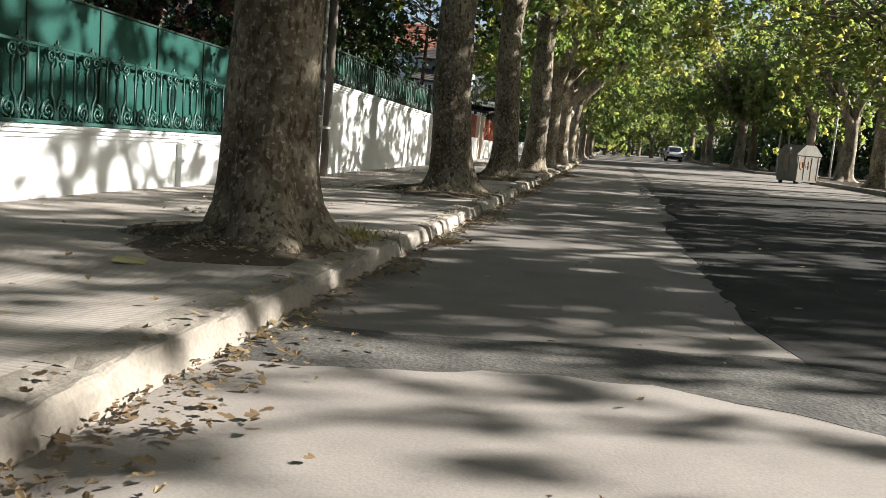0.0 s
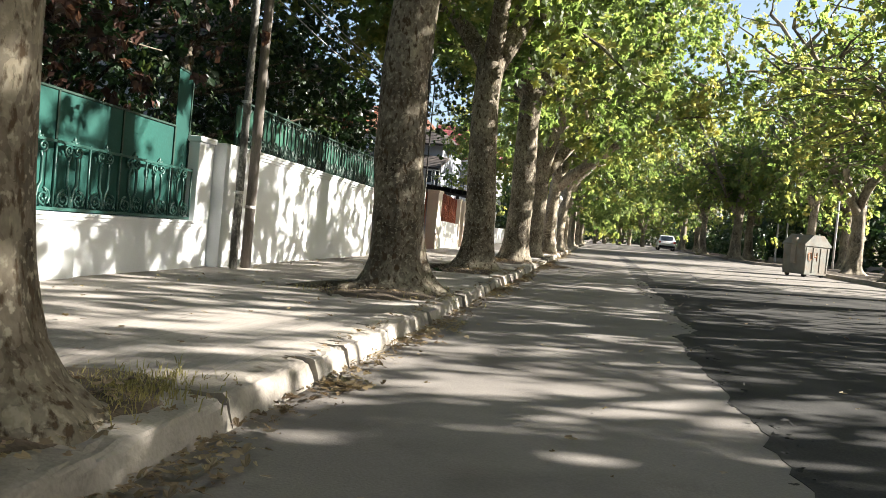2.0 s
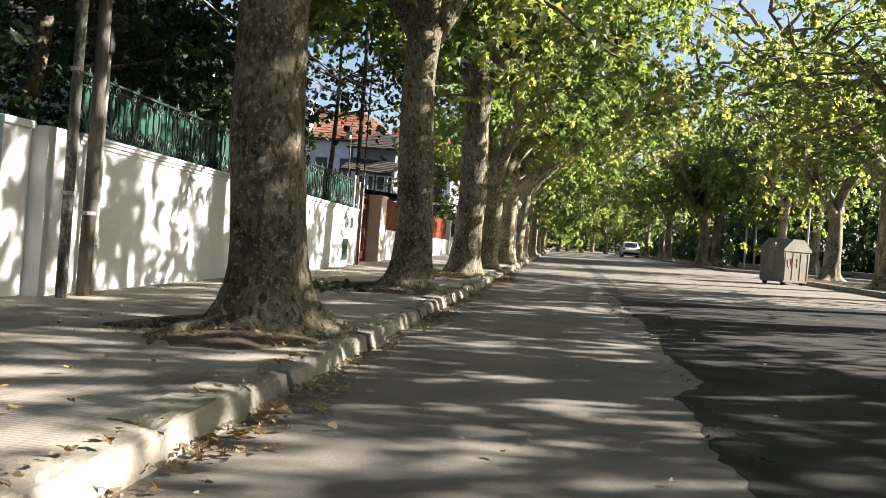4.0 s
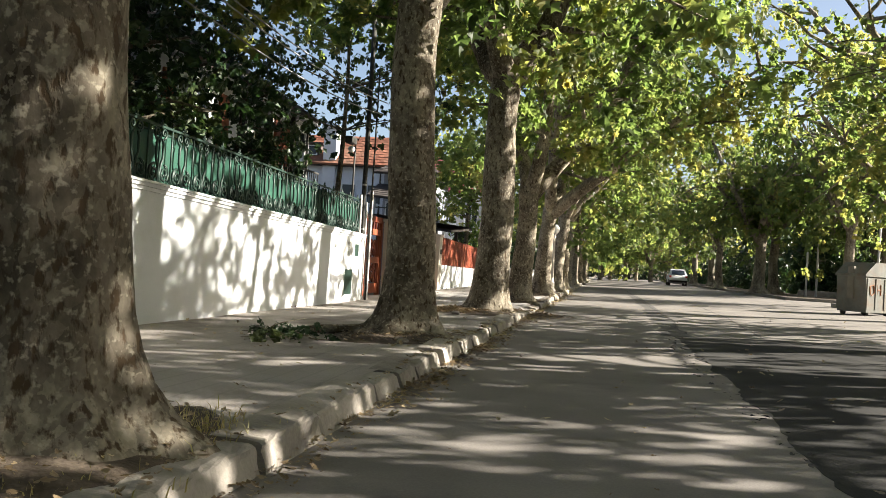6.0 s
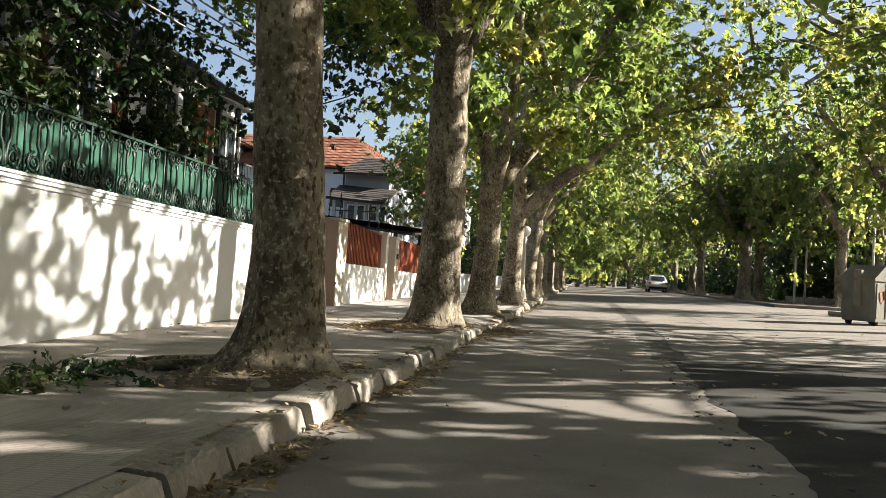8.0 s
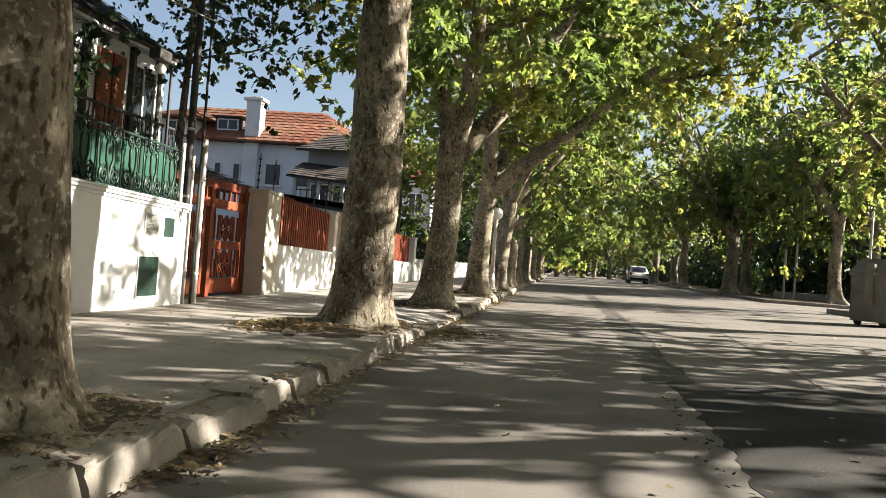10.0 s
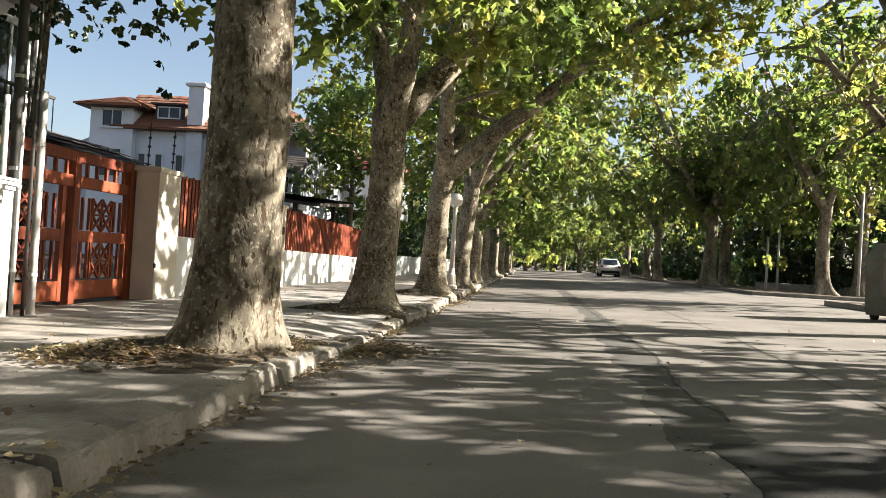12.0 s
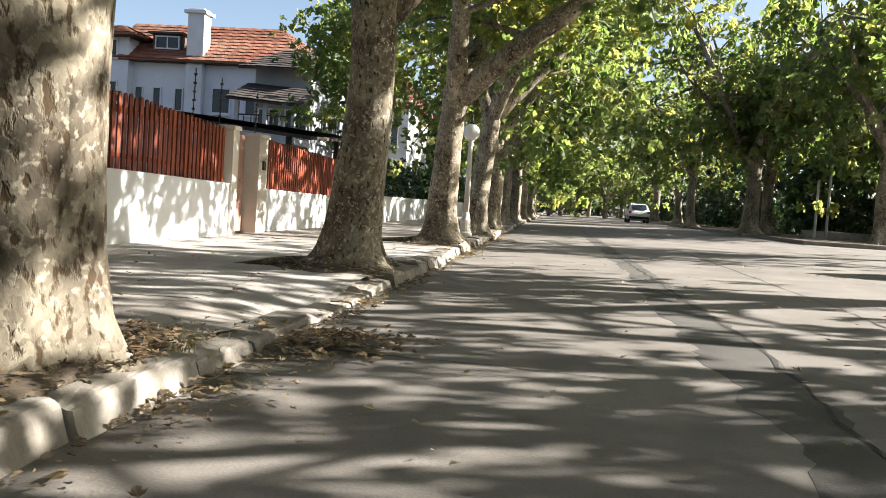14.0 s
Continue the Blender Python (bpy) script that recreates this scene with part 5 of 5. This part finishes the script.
# graffiti strokes on the near side
M_TAG = mat("orange_spray", [(0.30, 0.12, 0.05), (0.36, 0.16, 0.08)], 6, 0.6, 0, 30)
for k, (pts) in enumerate((((-0.55, 0.55), (-0.6, 0.8), (-0.4, 0.85), (-0.35, 0.6), (-0.5, 0.52)), ((-0.2, 0.85), (-0.2, 0.55)), ((-0.2, 0.7), (-0.02, 0.7)), ((0.0, 0.86), (0.02, 0.54)))):
    bm = bmesh.new()
    tube(bm, [(x * 0.8, -0.522, z + 0.1) for x, z in pts], [0.022] * len(pts), 5)
    part("paint_stroke", bm, M_TAG, wbin, "orange spray paint")


def car(at, rz, label):
    t = thing("car", label, "car", at, rz=rz)
    side = [(-2.1, 0.35), (-2.15, 0.75), (-2.0, 1.0), (-1.75, 1.12), (-1.2, 1.56), (-0.4, 1.66), (0.4, 1.62), (1.05, 1.18), (1.9, 1.0), (2.15, 0.8), (2.15, 0.38), (1.75, 0.3), (-1.7, 0.3)]
    bm = bmesh.new()
    prism(bm, side, -0.86, 0.86, "x")
    for v in bm.verts:
        if v.co.z > 1.15:
            v.co.x *= 0.8
        elif v.co.z > 0.9:
            v.co.x *= 0.98
    bmesh.ops.bevel(bm, geom=list(bm.edges), offset=0.05, segments=2, affect="EDGES")
    part("body", bm, M_CAR, t, smooth=False)
    bm = bmesh.new()
    prism(bm, [(-1.83, 1.13), (-1.24, 1.53), (-1.22, 1.5), (-1.8, 1.1)], -0.62, 0.62, "x")
    bmesh.ops.translate(bm, verts=bm.verts, vec=(0, -0.035, 0.03))
    part("rear_window", bm, M_GLASS, t, "dark glass")
    for s in (-1, 1):
        bm = bmesh.new()
        v = [bm.verts.new((s * x, y, z)) for x, y, z in ((0.845, -1.5, 1.14), (0.845, 0.95, 1.14), (0.72, 0.35, 1.53), (0.715, -1.1, 1.5))]
        f = bm.faces.new(v if s > 0 else v[::-1])
        bmesh.ops.solidify(bm, geom=[f], thickness=-0.02)
        part("side_window", bm, M_GLASS, t)
        bm = bmesh.new()
        box(bm, s * 0.76 - 0.1, -2.17, 0.82, s * 0.76 + 0.1, -1.98, 1.02, 0.02)
        part("tail_light", bm, M_SIGNRED, t, "red tail light")
        bm = bmesh.new()
        box(bm, s * 0.98 - 0.09, 0.7, 1.12, s * 0.98 + 0.06, 0.86, 1.26, 0.02)
        part("mirror", bm, M_CAR, t)
        for y in (-1.3, 1.32):
            bm = bmesh.new()
            lathe(bm, [(0.2, -0.1), (0.31, -0.11), (0.335, -0.06), (0.335, 0.06), (0.31, 0.11), (0.2, 0.1)], sides=18)
            bmesh.ops.transform(bm, matrix=pose(s * 0.79, y, 0.335, 0, 90), verts=bm.verts)
            w = part("wheel", bm, M_RUBBER, t, "black tyre")
            bm = bmesh.new()
            lathe(bm, [(0.21, -0.112), (0.12, -0.09), (0.03, -0.115), (0.03, 0.115), (0.12, 0.09), (0.21, 0.112)], sides=14)
            bmesh.ops.transform(bm, matrix=pose(s * 0.79, y, 0.335, 0, 90), verts=bm.verts)
            part("rim", bm, M_STEEL, w)
    bm = bmesh.new()
    box(bm, -0.26, -2.165, 0.66, 0.26, -2.14, 0.78, 0.004)
    part("plate", bm, M_LAMP, t)
    bm = bmesh.new()
    box(bm, -0.84, -2.2, 0.34, 0.84, -2.06, 0.56, 0.03)
    part("bumper", bm, M_RUBBER, t)
    return t


car((7.2, 98.0, road_z(7.2)), 0, "white hatchback car standing far down the street")

# ---- across the street ----
for at, hh, lb in (((12.4, 63.5, VERGE), 4.2, "grey lamp post by the dark hedge"), ((13.6, 56.2, VERGE), 4.6, "tall grey post on the side street corner"), ((11.6, 62.5, VERGE), 2.6, "thin white post near the hedge")):
    pole("street_post", at, hh, 0.06, M_STEEL, lb, bands=(0.4, hh - 0.4))
rngh = np.random.default_rng(8)
hedge = thing("hedge", "dark clipped hedge behind a low pale garden kerb", "hedge", (0, 0, 0))
bm = bmesh.new()
box(bm, 11.6, 64.3, VERGE - 0.1, 40, 64.6, VERGE + 0.35, 0.03)
part("garden_kerb", bm, M_KERB, hedge)
pts = [(11.8 + 28 * rngh.random(), 65.1 + 0.9 * rngh.random(), VERGE + 0.2 + 1.9 * rngh.random()) for _ in range(900)]
leaf_cloud("foliage", pts, 14000, (0.2, 0.12, 0.15), 0.2, M_LEAFDARK, hedge, rngh, lobed=False)
pts = [(13.2 + 0.8 * rngh.random(), 66 + 90 * rngh.random(), VERGE + 0.1 + 1.8 * rngh.random()) for _ in range(1500)]
hb = thing("hedge", "dark hedge along the far pavement", "hedge", (0, 0, 0))
leaf_cloud("foliage", pts, 16000, (0.15, 0.3, 0.15), 0.28, M_LEAFDARK, hb, rngh, lobed=False)
# added hedge, mostly unseen, that blocks low sky light from the right
hd = thing("hedge", "tall dark hedge added mostly out of view behind the trees across the street", "hedge", (0, 0, 0))
pts = [(15.6 + 0.9 * rngh.random(), -12 + 57 * rngh.random(), VERGE + 0.1 + 3.3 * rngh.random()) for _ in range(1600)]
leaf_cloud("foliage", pts, 17000, (0.2, 0.3, 0.2), 0.3, M_LEAFDARK, hd, rngh, lobed=False)
hc = thing("hedge", "dark leafy shrubs behind the far garden wall", "hedge", (0, 0, 0))
pts = [(-6.8 - 1.5 * rngh.random(), 51 + 60 * rngh.random(), 0.3 + 2.2 * rngh.random()) for _ in range(900)]
leaf_cloud("foliage", pts, 12000, (0.25, 0.3, 0.22), 0.24, M_LEAFDARK, hc, rngh, lobed=False)

# overhead wires along the wall
M_WIRE = mat("grey_cable", [(0.16, 0.16, 0.16), (0.24, 0.24, 0.24)], 5, 0.6, 0, 30)
for dz, dx in ((0, 0), (-0.16, 0.06), (-0.42, -0.06)):
    bm = bmesh.new()
    pts = [(-5.2 + dx, 14.9 + 13.6 * u, 4.75 + dz - 0.35 * 4 * u * (1 - u)) for u in np.linspace(0, 1, 12)]
    tube(bm, pts, [0.012] * 12, 5)
    tagged(part("overhead_wire", bm, M_WIRE, None), "grey overhead cable between the poles by the wall", "cable")


# ---- litter, earth and grass ----
def scatter(name, spots, size, material, label, category, seed, flat=3.0):
    """Dry leaves lying on the ground round spots (x, y, spread_x, spread_y, count)."""
    rng = np.random.default_rng(seed)
    pts = []
    for x, y, sx, sy, n in spots:
        for _ in range(n):
            px, py = x + rng.normal(0, sx), y + rng.normal(0, sy)
            if px > KERB - 0.02:
                px = max(px, KERB + 0.02)
                z = road_z(px) + 0.02
            else:
                z = pave_z(px, py) + 0.025 + sum(0.07 * max(0, 1 - math.hypot(px - tx, (py - ty) * 0.85) / 0.95) for tx, ty, *_ in LEFT)
            heap = 0.09 * math.exp(-((px - x) / sx) ** 2 / 1.5 - ((py - y) / sy) ** 2 / 1.5) * rng.random() if n > 200 else 0
            pts.append((px, py, z + heap + abs(rng.normal(0, 0.012))))
    c = np.array(pts)
    n = len(c)
    s = size * rng.uniform(0.45, 1.4, n)[:, None]
    nrm = rng.normal(0, 0.2, (n, 3)) + (0, 0, 1)
    nrm /= np.linalg.norm(nrm, axis=1)[:, None]
    d = rng.normal(0, 1, (n, 3))
    d -= nrm * (d * nrm).sum(1)[:, None]
    d /= np.linalg.norm(d, axis=1)[:, None]
    w = np.cross(nrm, d)
    w *= rng.uniform(0.45, 1.1, n)[:, None]
    curl = rng.uniform(-0.4, 1.3, n)[:, None]
    shape = [(0, -0.45, 0), (-0.28, -0.4, 0.7), (-0.5, -0.02, 1.6), (-0.24, 0.08, 0.5), (-0.26, 0.36, 1.3), (0, 0.6, 0.9), (0.22, 0.4, 0.9), (0.22, 0.1, 0.4), (0.5, 0.06, 1.9), (0.3, -0.36, 0.6)]
    v = np.stack([c + s * (w * a + d * b + nrm * 0.14 * h * curl) for a, b, h in shape], 1).reshape(-1, 3)
    me = bpy.data.meshes.new(name)
    me.from_pydata(v.tolist(), [], [tuple(q + i * 10 for q in f) for i in range(n) for f in ((0, 1, 2, 3), (0, 3, 4, 5), (0, 5, 6, 7), (0, 7, 8, 9))])
    me.materials.append(material)
    return tagged(new(name, me), label, category, kind="stuff")


rl = np.random.default_rng(77)
gutter = [(KERB + 0.07, y, 0.09, 0.3, int(rl.integers(3, 42))) for y in np.arange(1.5, 50, 0.36)]
road_spots = [(rl.uniform(-1.3, 6), rl.uniform(0.8, 40), 0.25, 0.3, 1) for _ in range(560)]
pave_spots = [(rl.uniform(-5.3, -1.9), rl.uniform(1, 40), 0.3, 0.3, 2) for _ in range(330)]
base_spots = [(x + rl.normal(0, 0.3), y + rl.normal(0, 0.35), 0.3, 0.36, 60) for x, y, *_ in LEFT for _ in range(14)]
pile_spots = [(-1.28, 28.0, 0.22, 0.26, 620), (-2.9, 25.5, 0.26, 0.25, 1100), (-2.55, 19.1, 0.3, 0.25, 90), (-1.45, 6.2, 0.12, 0.4, 90), (-1.45, 8.1, 0.1, 0.12, 90), (-1.45, 11.0, 0.12, 0.7, 160), (-1.5, 17.0, 0.1, 0.8, 190), (-1.5, 20.4, 0.09, 0.35, 190), (-1.5, 21.6, 0.1, 0.7, 120), (-2.0, 26.9, 0.16, 0.3, 190)]
scatter("leaf_pile", pile_spots, 0.058, M_LITTER, "heaps of dry tan leaves at kerb and trunk", "leaves", 7)
scatter("leaf_litter", gutter + [(-1.35, 2.6, 0.2, 0.6, 110)] + road_spots + pave_spots, 0.05, M_LITTER, "dry brown and yellow leaves fallen along kerb and road", "leaves", 5)
crumbs = [(KERB + abs(rl.normal(0, 0.16)) + 0.03, y, 0.07, 0.15, int(rl.integers(5, 26))) for y in np.arange(1.2, 40, 0.25)]
scatter("leaf_crumbs", crumbs, 0.019, M_LITTER, "fine brown crumbs of dead leaves in the gutter", "leaves", 8)
scatter("leaf_mulch", base_spots, 0.04, M_LITTER, "brown crumbled leaf litter round the tree roots", "leaves", 6)

edge_spots = [(1.0 + rl.normal(0, 0.05), y, 0.07, 0.12, int(rl.integers(1, 7))) for y in np.arange(4.6, 25, 0.3)]
scatter("asphalt_crumbs", edge_spots, 0.04, M_PATCH, "broken dark asphalt crumbs along the edge of the repair", "rubble", 9)

# earth pits round the trunks
for i, (x, y, *_) in enumerate(LEFT):
    rng = np.random.default_rng(50 + i)
    bm = bmesh.new()
    rings = []
    for k, (rr, zz) in enumerate(((0.02, 0.07), (0.45, 0.055), (0.65, 0.03), (0.82, 0.012), (0.92, -0.03))):
        ring = []
        for a in np.linspace(0, 2 * math.pi, 28, endpoint=False):
            q = 1 + 0.3 * noise.noise(Vector((math.cos(a) * 1.4, math.sin(a) * 1.4, i * 5.0))) + 0.16 * noise.noise(Vector((math.cos(a) * 4.5, math.sin(a) * 4.5, i * 3.0)))
            px, py = rr * q * math.cos(a), rr * q * math.sin(a) * 1.25
            px = min(px, KERB - 0.18 - x)
            ring.append(bm.verts.new((px, py, zz + 0.025 * noise.noise(Vector((px * 5, py * 5, i))) if k < 4 else zz)))
        rings.append(ring)
    for a, b in zip(rings, rings[1:]):
        for k in range(28):
            bm.faces.new((a[k], b[k], b[(k + 1) % 28], a[(k + 1) % 28]))
    pit = thing("tree_pit", "mound of brown earth and roots round a trunk", "tree pit", (x, y, pave_z(x)), "tree pits")
    part("earth", bm, M_EARTH, pit, smooth=True)
    for k in range(6):
        a = 1.95 + 2.6 * (k + rng.uniform(-0.3, 0.3)) / 6
        ln = rng.uniform(0.75, 1.15)
        pts = []
        for q in range(9):
            u = q / 8
            rr = 0.25 + ln * u
            b = a + 0.35 * u * math.sin(k * 2.1 + 3 * u)
            px = min(rr * math.cos(b), KERB - 0.22 - x)
            pts.append((px, rr * math.sin(b), 0.085 - 0.115 * u + 0.012 * math.sin(7 * u + k)))
        bm = bmesh.new()
        tube(bm, pts, [0.075 * (1 - 0.72 * q / 8) for q in range(9)], 7)
        part("root", bm, M_BARK, pit, "brown surface root", True)


def grass(spots, label, seed, material=None):
    rng = np.random.default_rng(seed)
    v, f = [], []
    for x, y, sx, sy, n, h in spots:
        for _ in range(n):
            px, py = x + rng.normal(0, sx), y + rng.normal(0, sy)
            z = pave_z(px, py)
            a, ln = rng.uniform(0, 6.28), h * rng.uniform(0.4, 1.2)
            dx, dy = rng.normal(0, 0.4, 2) * ln
            w = 0.0035
            k = len(v)
            c, s = math.cos(a) * w, math.sin(a) * w
            v += [(px - c, py - s, z - 0.01), (px + c, py + s, z - 0.01), (px + dx * 0.4 + c * 0.7, py + dy * 0.4 + s * 0.7, z + ln * 0.6), (px + dx * 0.4 - c * 0.7, py + dy * 0.4 - s * 0.7, z + ln * 0.6), (px + dx, py + dy, z + ln * 0.85)]
            f += [(k, k + 1, k + 2, k + 3), (k + 3, k + 2, k + 4)]
    me = bpy.data.meshes.new("grass_tuft")
    me.from_pydata(v, [], f)
    me.materials.append(material or M_GRASS)
    return tagged(new("grass_tuft", me), label, "grass", kind="stuff")


grass([(-2.1, 6.75, 0.16, 0.25, 1100, 0.07), (-2.0, 26.9, 0.14, 0.22, 420, 0.035), (-2.05, 13.75, 0.15, 0.25, 260, 0.09), (-2.6, 12.65, 0.5, 0.15, 300, 0.06)], "tufts of yellow-green grass at the trunks", 12)

# cut green twigs left on the paving
tw = thing("twig_heap", "heap of wilted green twigs lying on the paving", "branches", (-3.6, 18.6, pave_z(-3.6)))
rng = np.random.default_rng(61)
bm = bmesh.new()
tips = []
for k in range(14):
    a = rng.uniform(0, 6.28)
    st = (rng.normal(0, 0.2), rng.normal(0, 0.22), 0.03 + 0.05 * rng.random())
    sp, _ = bend(st, (math.cos(a), math.sin(a), 0.1), rng.uniform(0.25, 0.55), 4, rng, 0.2, -0.05)
    for p in sp:
        p.z = max(p.z, 0.02)
    tube(bm, sp, [0.008, 0.007, 0.006, 0.005, 0.003], 4)
    tips += sp[1:]
part("twigs", bm, M_BARK, tw)
leaf_cloud("leaves", [(p.x, p.y, min(max(p.z, 0.03), 0.09)) for p in tips], 420, (0.09, 0.09, 0.012), 0.07, M_LEAFDARK, tw, rng)

# loose bits lying about
bm = bmesh.new()
box(bm, -0.1, -0.07, 0, 0.09, 0.07, 0.01, 0.004, pose(0, 0, 0, 3, 4, 20))
tagged(part("cardboard_scrap", bm, mat("cardboard", [(0.3, 0.27, 0.13), (0.4, 0.36, 0.2)], 6, 0.9, 0.2, 30), None), "flat pale yellowish scrap lying on the paving", "litter").location = (-2.75, 4.6, pave_z(-2.75) + 0.012)
for x, y, r in ((-1.98, 6.4, 0.045), (-2.05, 6.55, 0.03), (-3.95, 7.6, 0.05), (-3.8, 7.45, 0.035), (-2.65, 24.9, 0.08), (-1.55, 21.9, 0.05), (-2.2, 18.95, 0.07)):
    bm = bmesh.new()
    bmesh.ops.create_icosphere(bm, subdivisions=2, radius=r)
    for v in bm.verts:
        v.co *= 1 + 0.35 * noise.noise(v.co * 14 + Vector((x, y, 0)))
        v.co.z *= 0.55
    ob = tagged(part("stone", bm, M_KERB, None), "small broken chunk of pale concrete on the ground", "stone", "stones")
    ob.location = (x, y, (road_z(x) if x > KERB else pave_z(x)) + r * 0.3)
